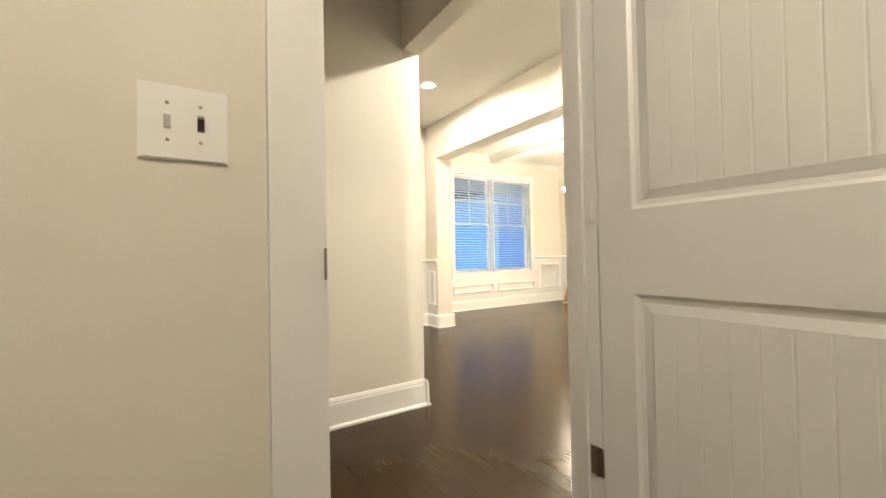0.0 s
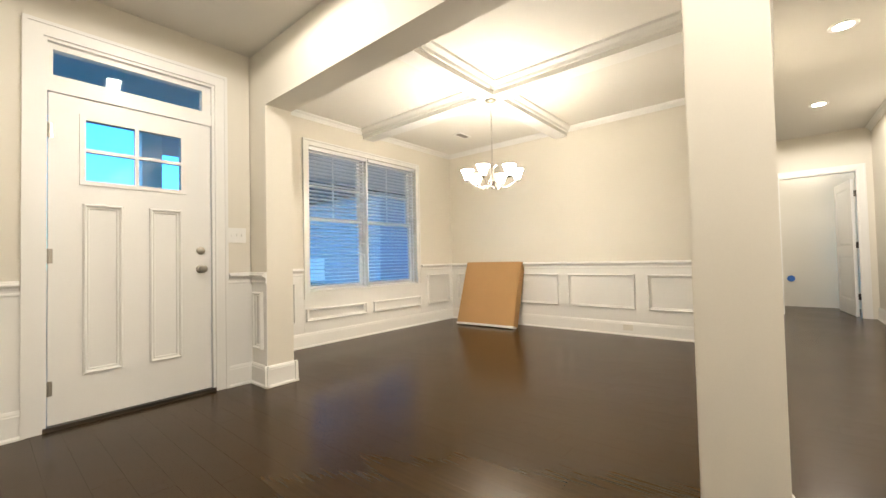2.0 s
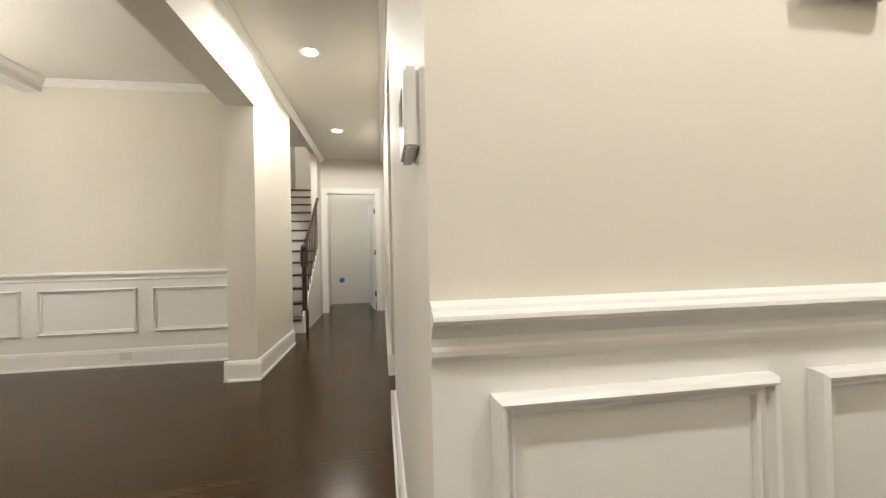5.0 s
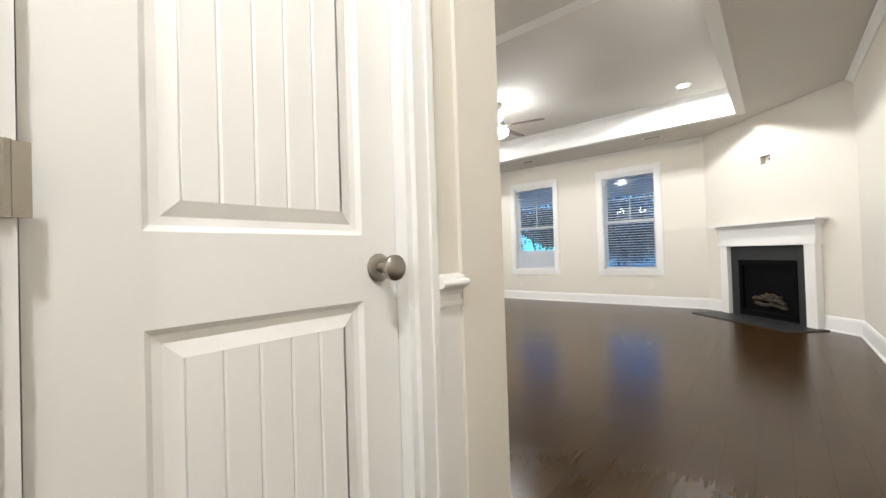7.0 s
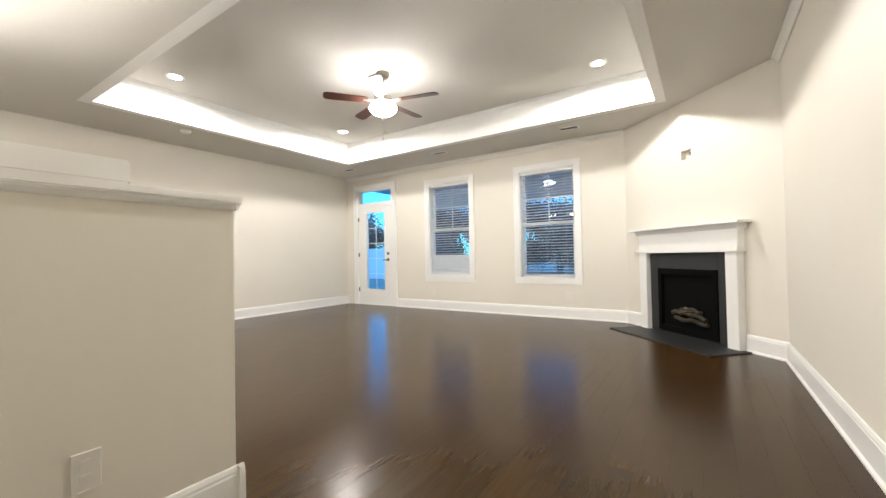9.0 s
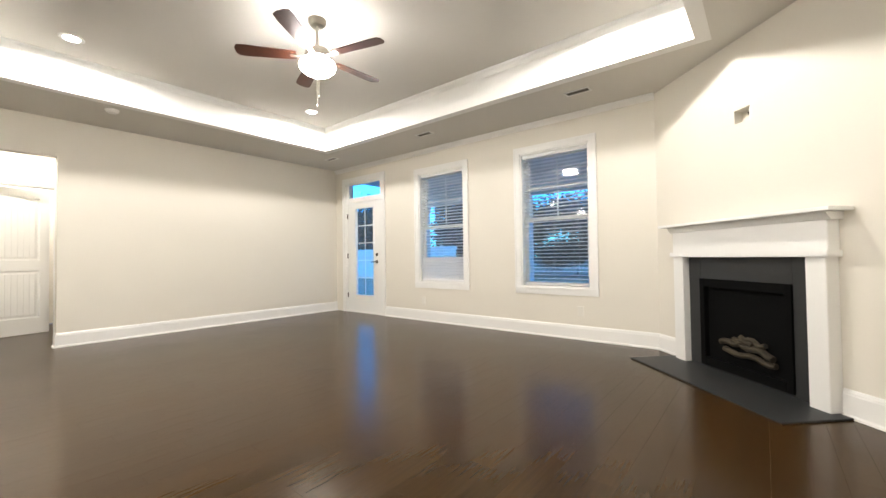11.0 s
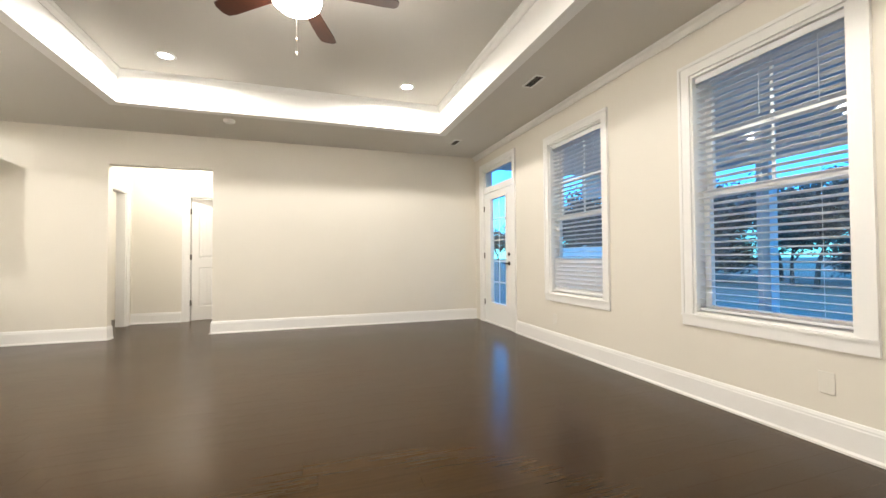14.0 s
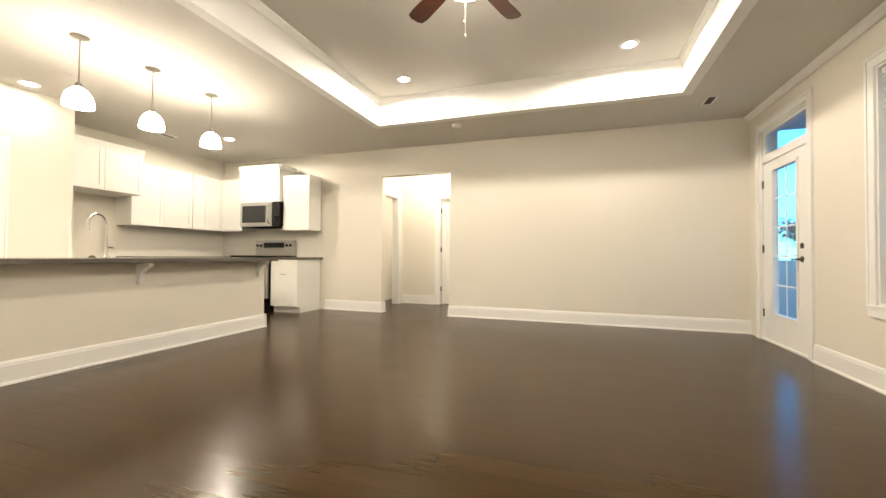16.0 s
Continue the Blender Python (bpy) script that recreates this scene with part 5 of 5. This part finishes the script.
bm = bmesh.new()
bx(bm, -7.385, 2.092, 1.415, -7.368, 2.25, 1.83)
part("control_panel", bm, DARK_GLASS, mw, bevel=0.002)

rg = thing("kitchen_range", "stainless electric range with black control panel", "range", (-7.45, 1.83, 0))
bm = bmesh.new()
bx(bm, LX + 0.02, 1.408, 0.0, -7.17, 2.252, 0.905)
part("body", bm, BLACK, rg, bevel=0.004)
bm = bmesh.new()
bx(bm, LX + 0.02, 1.408, 0.9055, -7.16, 2.252, 0.918)
part("cooktop", bm, DARK_GLASS, rg, bevel=0.003)
bm = bmesh.new()
bx(bm, LX + 0.02, 1.41, 0.9185, LX + 0.10, 2.25, 1.19)
part("backguard", bm, STEEL, rg, bevel=0.006)
bm = bmesh.new()
bx(bm, LX + 0.1002, 1.60, 1.06, LX + 0.104, 2.05, 1.15)
part("display", bm, DARK_GLASS, rg)
for yy in (1.46, 1.54, 2.11, 2.19):
    bm = bmesh.new()
    lathe(bm, [(0, 0), (0.022, 0), (0.020, 0.02), (0, 0.021)], pose(LX + 0.10, yy, 1.10, 0, 90, 0), 14)
    part("control_knob", bm, BLACK, rg, smooth=True)
bm = bmesh.new()
bx(bm, -7.1698, 1.43, 0.22, -7.15, 2.23, 0.82)
part("oven_door", bm, STEEL, rg, bevel=0.004)
bm = bmesh.new()
tube(bm, [(-7.15, 1.47, 0.77), (-7.11, 1.48, 0.77), (-7.11, 2.18, 0.77), (-7.15, 2.19, 0.77)], 0.011, 10)
part("handle", bm, CHROME, rg, smooth=True)

# bar peninsula
bm = bmesh.new()
bx(bm, -6.10, 3.02, 0, -3.065, 3.14, 0.852)
structure("wall_bar", bm, WALL, "beige knee wall under the bar counter", "knee wall")
base_run(((-6.13, 3.14), (-3.065, 3.14), (0, 1)), ((-6.10, 3.02), (-6.10, 3.17), (-1, 0)))
bm = bmesh.new()
bx(bm, -6.125, 2.36, 0.853, -3.07, 3.34, 0.893)
tagged(part("bar_counter", bm, GRANITE, None, "", False, 0.004), "long dark speckled granite bar counter", "counter")
for i in range(4):
    cabinet(pose(-6.09 + i * 0.75, 2.40, 0), 0.745, 0.61, 0.852, ((0, 0.105, 0.745, 0.847),), "white base cabinet inside the bar", False, 0.10)
for x in (-5.98, -4.55, -3.4):
    bm = bmesh.new()
    bar(bm, (x - 0.02, 3.14, 0.852), (x + 0.02, 3.14, 0.852), (0, 1, 0), (0, 0, 1), [(0, 0), (0.17, 0), (0.17, -0.025), (0.12, -0.05), (0.06, -0.10), (0.035, -0.19), (0, -0.20)])
    tagged(part("bar_bracket", bm, TRIM, None, "", False), "white curved bracket under the bar counter", "bracket", "bar brackets")

fa = thing("kitchen_faucet", "tall chrome gooseneck kitchen faucet on the bar sink", "faucet", (-4.59, 2.62, 0.893))
bm = bmesh.new()
lathe(bm, [(0, 0), (0.028, 0), (0.028, 0.012), (0.018, 0.02), (0.016, 0.12), (0, 0.12)], pose(-4.59, 2.62, 0.893), 16)
part("base", bm, CHROME, fa, smooth=True)
bm = bmesh.new()
pts = [(-4.59, 2.62, 1.00), (-4.59, 2.62, 1.21)] + [(-4.59 + 0.075 - 0.075 * math.cos(a), 2.62, 1.23 + 0.085 * math.sin(a)) for a in [math.pi * k / 8 for k in range(9)]] + [(-4.44, 2.62, 1.15)]
tube(bm, pts, 0.012, 10)
part("spout", bm, CHROME, fa, smooth=True)
bm = bmesh.new()
tube(bm, [(-4.59, 2.62, 0.98), (-4.63, 2.60, 1.00), (-4.675, 2.58, 0.99)], 0.008, 8)
part("lever", bm, CHROME, fa, smooth=True)
bm = bmesh.new()
lathe(bm, [(0, 0), (0.030, 0), (0.026, 0.012), (0.010, 0.022), (0, 0.024)], pose(-4.43, 2.70, 0.893), 14)
tagged(part("sink_stopper", bm, BRONZE, None, "", True), "small dark sink stopper on the counter", "stopper")


def pendant(x, y):
    p = thing("pendant_light", "lit nickel pendant with white glass dome over the bar", "pendant light", (x, y, HL), "bar pendants")
    bm = bmesh.new()
    lathe(bm, [(0, 0), (0.065, 0), (0.06, -0.012), (0.02, -0.025), (0, -0.026)], pose(x, y, HL), 20)
    part("canopy", bm, NICKEL, p, smooth=True)
    bm = bmesh.new()
    lathe(bm, [(0, 0), (0.006, 0), (0.006, -0.385), (0, -0.385)], pose(x, y, HL - 0.02), 8)
    part("rod", bm, NICKEL, p, smooth=True)
    bm = bmesh.new()
    lathe(bm, [(0, 0.03), (0.022, 0.03), (0.024, 0.0), (0.03, -0.005), (0, -0.006)], pose(x, y, 2.275), 14)
    part("socket", bm, NICKEL, p, smooth=True)
    bm = bmesh.new()
    lathe(bm, [(0.028, 2.265), (0.055, 2.250), (0.083, 2.210), (0.098, 2.160), (0.1, 2.115), (0.094, 2.115), (0.091, 2.160), (0.077, 2.205), (0.05, 2.242), (0.024, 2.255)], pose(x, y, 0), 28)
    part("shade", bm, DOME, p, "lit white glass dome shade", smooth=True)
    bm = bmesh.new()
    lathe(bm, [(0, 2.135), (0.086, 2.135), (0.086, 2.139), (0, 2.139)], pose(x, y, 0), 24)
    part("diffuser", bm, DIFFUSER, p, "lit frosted diffuser")
    return p


for x in (-4.05, -4.63, -5.265):
    pendant(x, 3.16)

casing("pantry_casing_trim", "y", 1.37, 1, -4.33, -3.62, 2.04)
door = thing("pantry_door", "closed white panel pantry door", "door", (-3.97, 1.38, 0), kind="structure")
leaf = panel_leaf(0.71, 2.03, ((0.1, 0.61, 0.22, 0.875), (0.1, 0.61, 1.02, 1.89)), t=0.012)
leaf.matrix_basis = pose(-3.62, 1.383, 0.005, 0, 0, 180)
leaf.parent = door
leaf.matrix_parent_inverse = door.matrix_basis.inverted()


# ---- wall controls ----
def box_thing(name, label, category, parts):
    t = thing(name, label, category, parts[0][1][:3])
    for pn, dims, mat, bev in parts:
        bm = bmesh.new()
        bx(bm, *dims)
        part(pn, bm, mat, t, bevel=bev)
    return t


box_thing("thermostat", "white square thermostat with grey screen on the wall", "thermostat", (
    ("case", (-2.335, HY - 0.028, 1.19, -2.195, HY, 1.335), WHITE_PLASTIC, 0.006), ("screen", (-2.31, HY - 0.0295, 1.24, -2.225, HY - 0.0285, 1.305), SCREEN, 0)))
box_thing("door_chime", "white door chime box high on the passage wall", "door chime", (
    ("case", (WX, 1.055, 1.45, WX + 0.038, 1.24, 1.57), WHITE_PLASTIC, 0.008), ("grille", (WX + 0.0385, 1.08, 1.47, WX + 0.041, 1.215, 1.55), TRIM, 0.001)))
box_thing("alarm_keypad", "white alarm keypad with dark screen on the passage wall", "keypad", (
    ("case", (WX, 1.45, 1.43, WX + 0.022, 1.55, 1.575), WHITE_PLASTIC, 0.006), ("screen", (WX + 0.0225, 1.468, 1.47, WX + 0.024, 1.532, 1.558), SCREEN, 0), ("lip", (WX, 1.445, 1.418, WX + 0.03, 1.556, 1.428), WHITE_PLASTIC, 0.002)))

sw = thing("light_switch", "white two-gang toggle switch plate by the doorway", "switch", (0.70, -0.15, 1.18), "wall plates")
bm = bmesh.new()
bx(bm, 0.638, -0.15, 1.118, 0.762, -0.143, 1.24)
part("plate", bm, WHITE_PLASTIC, sw, bevel=0.0025)
for x in (0.677, 0.723):
    bm = bmesh.new()
    bar(bm, (x - 0.005, -0.143, 1.18), (x + 0.005, -0.143, 1.18), (0, 1, 0), (0, 0, 1), [(0, -0.012), (0.004, -0.010), (0.014, 0.006), (0.010, 0.012), (0, 0.012)])
    part("toggle", bm, NICKEL if x < 0.7 else WHITE_PLASTIC, sw)
    for z in (1.15, 1.21):
        bm = bmesh.new()
        lathe(bm, [(0, 0), (0.003, 0), (0.002, 0.001), (0, 0.001)], pose(x, -0.143, z, -90, 0, 0), 8)
        part("screw", bm, NICKEL, sw)
sw = thing("light_switch", "white three-gang switch plate beside the front door", "switch", (-1.95, FY, 1.21), "wall plates")
bm = bmesh.new()
bx(bm, -2.025, FY, 1.15, -1.875, FY + 0.006, 1.27)
part("plate", bm, WHITE_PLASTIC, sw, bevel=0.002)
for x in (-1.99, -1.95, -1.91):
    bm = bmesh.new()
    bx(bm, x - 0.004, FY + 0.006, 1.20, x + 0.004, FY + 0.014, 1.222)
    part("toggle", bm, WHITE_PLASTIC, sw)
outlet(pose(-3.10, HY - 0.016, 0.09, 0, 90, 0))

# ---- stairs ----
st = thing("staircase", "staircase with dark wooden treads and white risers", "staircase", (-6.95, -1.3, 0))
for i in range(13):
    bm = bmesh.new()
    bx(bm, -6.95 - 0.26 * (i + 1), -1.845, 0.185 * i, -6.95 - 0.26 * i, -0.735, 0.185 * (i + 1) - 0.028)
    part("riser", bm, TRIM, st)
    bm = bmesh.new()
    bx(bm, -6.95 - 0.26 * (i + 1), -1.845, 0.185 * (i + 1) - 0.0275, -6.92 - 0.26 * i, -0.735, 0.185 * (i + 1))
    part("tread", bm, STAIR_WOOD, st, bevel=0.006)
bm = bmesh.new()
bar(bm, (0, -0.733, 0), (0, -0.70, 0), (1, 0, 0), (0, 0, 1), [(-6.93, 0), (-6.93, 0.23), (-8.3, 1.21), (-8.3, 0)])
part("stringer", bm, TRIM, st)
np_ = bmesh.new()
lathe(np_, [(0, 0), (0.05, 0), (0.05, 0.28), (0.035, 0.30), (0.028, 0.5), (0.034, 0.8), (0.03, 0.86), (0.048, 0.88), (0.048, 1.06), (0.03, 1.08), (0.045, 1.12), (0.035, 1.16), (0, 1.175)], pose(-7.05, -0.715, 0), 14)
part("newel", np_, STAIR_WOOD, st, "dark turned newel post", smooth=True)
bm = bmesh.new()
tube(bm, [(-7.05, -0.715, 1.08), (-8.29, -0.715, 1.96)], 0.026, 10)
part("handrail", bm, STAIR_WOOD, st, smooth=True)
for i in range(1, 9):
    x = -7.05 - i * 0.14
    zb = 0.23 + (-6.93 - x) * 0.7153
    bm = bmesh.new()
    lathe(bm, [(0, 0), (0.009, 0), (0.009, 0.84), (0, 0.84)], pose(x, -0.713, zb - 0.01), 8)
    part("baluster", bm, BRONZE, st)
bm = bmesh.new()
tube(bm, [(-7.6, -1.80, 1.35), (-10.2, -1.80, 3.2)], 0.022, 10)
tagged(part("wall_handrail", bm, STAIR_WOOD, None, "", True), "dark wooden handrail fixed to the stairwell wall", "handrail")

# utility closet at the hall end
bm = bmesh.new()
bx(bm, -10.0, -0.72, 0.0, -9.985, HY, 1.60)
structure("utility_wainscot_trim", bm, WALL, "white panelled lower wall in the utility room", "wainscot")
bm = bmesh.new()
lathe(bm, [(0, 0), (0.055, 0), (0.055, 0.02), (0, 0.025)], pose(-9.985, -0.505, 0.495, 0, 90, 0), 16)
tagged(part("valve_cap", bm, BLUE, None, "", True), "round blue plastic cap on the utility room wall", "cap")


# ---- outside ----
bm = bmesh.new()
bx(bm, -300, -300, -0.45, 300, 300, -0.30)
structure("ground", bm, GRASS, "dim dusk lawn reaching the horizon", "ground")
bm = bmesh.new()
bx(bm, -120, -13.5, -0.298, 120, -8.5, -0.285)
structure("road", bm, ASPHALT, "grey asphalt street before the house", "road")
bm = bmesh.new()
bx(bm, -9.0, 9.16, -0.30, -0.5, 12.4, -0.06)
structure("pavement_patio", bm, CONCRETE, "pale concrete patio behind the house", "patio")
bm = bmesh.new()
bx(bm, -2.06, -6.6, -0.30, 0.6, -4.21, -0.04)
structure("pavement_porch", bm, CONCRETE, "pale concrete front porch", "porch")
po = thing("back_porch_roof", "white covered porch roof on square posts", "porch roof", (-4.8, 10.8, 0))
bm = bmesh.new()
bx(bm, -9.0, 9.161, 2.80, -0.5, 12.5, 2.95)
part("soffit", bm, SIDING, po)
bm = bmesh.new()
bx(bm, -9.0, 12.05, 2.30, -0.5, 12.25, 2.799)
part("beam", bm, SIDING, po)
for x in (-8.3, -5.35, -2.4):
    bm = bmesh.new()
    bx(bm, x - 0.08, 12.07, -0.06, x + 0.08, 12.23, 2.299)
    bx(bm, x - 0.11, 12.04, -0.06, x + 0.11, 12.26, 0.12)
    part("post", bm, SIDING, po, bevel=0.004)
po = thing("front_porch_roof", "white front porch roof with square posts", "porch roof", (-0.8, -5.4, 0))
bm = bmesh.new()
bx(bm, -2.06, -6.6, 2.62, 0.8, -4.215, 2.75)
part("soffit", bm, SIDING, po)
bm = bmesh.new()
bx(bm, -7.4, -7.6, 2.62, -2.061, -5.25, 2.75)
part("soffit", bm, SIDING, po)
for x in (-1.92, 0.5):
    bm = bmesh.new()
    bx(bm, x - 0.1, -6.5, -0.04, x + 0.1, -6.3, 2.619)
    part("post", bm, SIDING, po, bevel=0.004)

# vinyl privacy fence
fe = thing("privacy_fence", "tall white vinyl privacy fence behind the yard", "fence", (-5, 20, -0.3))
bm = bmesh.new()
bx(bm, 0, 0, 0, 0.17, 0.03, 1.75)
board = mesh_of(bm, "board", SIDING)
x = -24.0
k = 0
while x < -13.4:
    if k % 14 == 0:
        bm = bmesh.new()
        bx(bm, x, 19.95, -0.3, x + 0.13, 20.08, 1.62)
        part("post", bm, SIDING, fe)
        x += 0.135
    else:
        o = new("board", board)
        o.parent = fe
        o.matrix_parent_inverse = fe.matrix_basis.inverted()
        o.matrix_basis = Matrix.Translation((x, 20.0, -0.25))
        x += 0.176
    k += 1
for z in (0.0, 1.46):
    bm = bmesh.new()
    bx(bm, -24, 19.96, z - 0.1, -13.2, 19.998, z + 0.03)
    part("rail", bm, SIDING, fe)


def tree_meshes(seed, h, leafy):
    r = random.Random(seed)
    bm = bmesh.new()
    tips = []
    def limb(p, d, ln, rad, depth):
        pts = [p]
        for i in range(4):
            d = (d + Vector((r.uniform(-0.18, 0.18), r.uniform(-0.18, 0.18), r.uniform(-0.02, 0.12)))).normalized()
            pts.append(pts[-1] + d * ln / 4)
        n = 6
        rings = []
        for i, q in enumerate(pts):
            rr = rad * (1 - 0.55 * i / 4)
            u = d.orthogonal().normalized()
            w = d.cross(u)
            rings.append([bm.verts.new(q + u * rr * math.cos(6.283 * k / n) + w * rr * math.sin(6.283 * k / n)) for k in range(n)])
        for a, b in zip(rings, rings[1:]):
            for k in range(n):
                bm.faces.new((a[k], a[(k + 1) % n], b[(k + 1) % n], b[k]))
        tips.append(pts[-1])
        if depth:
            for i in range(4 if depth > 1 else 3):
                q = pts[r.choice((2, 3, 4))]
                a = r.uniform(0, 6.283)
                limb(q, (d * 0.7 + Vector((math.cos(a), math.sin(a), r.uniform(0.1, 0.7))) * 0.8).normalized(), ln * r.uniform(0.5, 0.75), rad * 0.42, depth - 1)
    limb(Vector((0, 0, 0)), Vector((0, 0, 1)), h * 0.45, h * 0.018, 3)
    trunk = mesh_of(bm, "trunk", BARK)
    v, f = [], []
    for t in tips:
        for _ in range(leafy):
            c = t + Vector((r.gauss(0, 0.45), r.gauss(0, 0.45), r.gauss(0.05, 0.38)))
            a = Vector((r.uniform(-1, 1), r.uniform(-1, 1), r.uniform(-1, 1))).normalized() * r.uniform(0.06, 0.14)
            b = a.orthogonal().normalized() * r.uniform(0.04, 0.09)
            k = len(v)
            v += [c - a, c + b, c + a, c - b]
            f.append((k, k + 1, k + 2, k + 3))
    me = bpy.data.meshes.new("crown")
    me.from_pydata([tuple(p) for p in v], [], f)
    me.materials.append(LEAF)
    return trunk, me


kinds = [tree_meshes(3, 5.2, 55), tree_meshes(8, 4.6, 60)]
rt = random.Random(4)
for i in range(28):
    x = -36 + i * 1.75 + rt.uniform(-0.6, 0.6)
    y = 22.5 + rt.uniform(0, 11)
    tr_, cr_ = kinds[i % 2]
    t = thing("tree", "dark bare-limbed tree with thin foliage behind the fence", "tree", (0, 0, 0), "trees behind the fence")
    for nm, me in (("trunk", tr_), ("crown", cr_)):
        o = new(nm, me)
        o.parent = t
    t.matrix_basis = pose(x, y, -0.32, 0, 0, rt.uniform(0, 360)) @ Matrix.Diagonal((1.1, 1.1, rt.uniform(0.8, 1.3), 1))


for i in range(18):
    t = thing("shrub", "low dark evergreen shrub behind the yard", "shrub", (0, 0, 0), "shrubs behind the yard")
    o = new("foliage", kinds[i % 2][1])
    o.parent = t
    x = -34 + i * 2.3 + rt.uniform(-0.4, 0.4)
    t.matrix_basis = pose(x, 23.5 + rt.uniform(0, 8), -1.25, 0, 0, rt.uniform(0, 360)) @ Matrix.Diagonal((0.75, 0.75, rt.uniform(0.62, 0.8), 1))

# neighbouring house over the street
ho = thing("neighbour_house", "two-storey grey siding house across the street", "house", (-18, -18, -0.3))
bm = bmesh.new()
HX0, HX1, HY0, HY1 = -34.0, -14.2, -24.0, -16.5
bx(bm, HX0, HY0, -0.3, HX1, HY1, 4.9)
part("wall", bm, HOUSE_SIDING, ho)
z = -0.25
lapm = bmesh.new()
while z < 4.7:
    strip(lapm, (HX0, HY1, z), (HX1, HY1, z), (0, 1, 0), [(0, 0), (0.02, 0.0), (0.004, 0.17), (0, 0.17)])
    strip(lapm, (HX1, HY1, z), (HX1, HY0, z), (1, 0, 0), [(0, 0), (0.02, 0.0), (0.004, 0.17), (0, 0.17)])
    z += 0.175
tagged(part("siding_boards", lapm, HOUSE_SIDING, ho), kind="stuff")
bm = bmesh.new()
bar(bm, (HX0 - 0.4, 0, 0), (HX1 + 0.4, 0, 0), (0, 1, 0), (0, 0, 1), [(HY0 - 1.2, 4.62), (HY1 + 0.6, 4.62), ((HY0 + HY1) / 2, 7.6)])
part("roof", bm, ROOF, ho)
PALE = material("white_garage_paint", (0.80, 0.80, 0.80), 0.5, stain=0.03)
for x0, x1, z0, z1 in ((-17.6, -16.1, 2.9, 4.3), (-22.5, -20.5, 2.9, 4.3), (-26.5, -21.0, -0.2, 2.1)):
    bm = bmesh.new()
    bx(bm, x0 - 0.1, HY1, z0 - 0.1, x1 + 0.1, HY1 + 0.05, z1 + 0.1)
    w = part("window", bm, TRIM, ho)
    bm = bmesh.new()
    bx(bm, x0, HY1 + 0.051, z0, x1, HY1 + 0.06, z1)
    part("pane", bm, PALE, w)
bm = bmesh.new()
bx(bm, HX1 + 0.021, -23.5, -0.15, HX1 + 0.06, -21.6, 1.2)
w = part("window", bm, TRIM, ho)
bm = bmesh.new()
bx(bm, HX1 + 0.061, -23.4, -0.05, HX1 + 0.07, -21.7, 1.1)
part("pane", bm, PALE, w)


# ---- floor planks, laid last ----
def plank_verts(w, ln):
    c = 0.0004
    return [(c, c, 0), (w - c, c, 0), (w - c, ln - c, 0), (c, ln - c, 0), (0, 0, -c), (w, 0, -c), (w, ln, -c), (0, ln, -c), (0, 0, -0.02), (w, 0, -0.02), (w, ln, -0.02), (0, ln, -0.02)]


PLANK_FACES = [(0, 1, 2, 3), (4, 5, 1, 0), (5, 6, 2, 1), (6, 7, 3, 2), (7, 4, 0, 3), (8, 9, 5, 4), (9, 10, 6, 5), (10, 11, 7, 6), (11, 8, 4, 7)]
floor_ob = bpy.data.objects["floor"]
rng = random.Random(5)
PW, LENGTHS = 0.1265, (0.9, 1.2, 1.5)
shared = {}
for ln in LENGTHS:
    me = bpy.data.meshes.new("plank")
    me.from_pydata(plank_verts(PW - 0.0003, ln - 0.0003), [], PLANK_FACES)
    me.materials.append(FLOOR)
    shared[ln] = me
rest_v, rest_f, near = [], [], []
x = -10.4
while x < 1.7:
    y = -5.0 - rng.random() * 1.2
    while y < BY:
        ln = rng.choice(LENGTHS)
        y0, y1 = max(y, -4.95), min(y + ln, BY + 0.05)
        if y1 - y0 > 0.05:
            near_dist = min(abs(x + 3.2) * 0.8 + abs(y - 6.2), abs(x + 2.4) + abs(y + 2.2)) if y1 - y0 > ln - 1e-6 else 99
            near.append((near_dist, x, y0, y1 - y0, ln))
        y += ln
    x += PW
near.sort()
for i, (dist, x, y, le, ln) in enumerate(near):
    if i < 300 and dist < 90:
        p = new("plank", shared[ln])
        p.parent = floor_ob
        p.matrix_basis = Matrix.Translation((x, y, 0))
    else:
        k = len(rest_v)
        rest_v += [(x + a, y + b, c) for a, b, c in plank_verts(PW - 0.0003, le - 0.0003)]
        rest_f += [tuple(k + j for j in f) for f in PLANK_FACES]
me = bpy.data.meshes.new("planks")
me.from_pydata(rest_v, [], rest_f)
me.materials.append(FLOOR)
po = new("planks", me)
po.parent = floor_ob
tagged(po, "dark stained narrow hardwood planks with satin finish", kind="stuff")
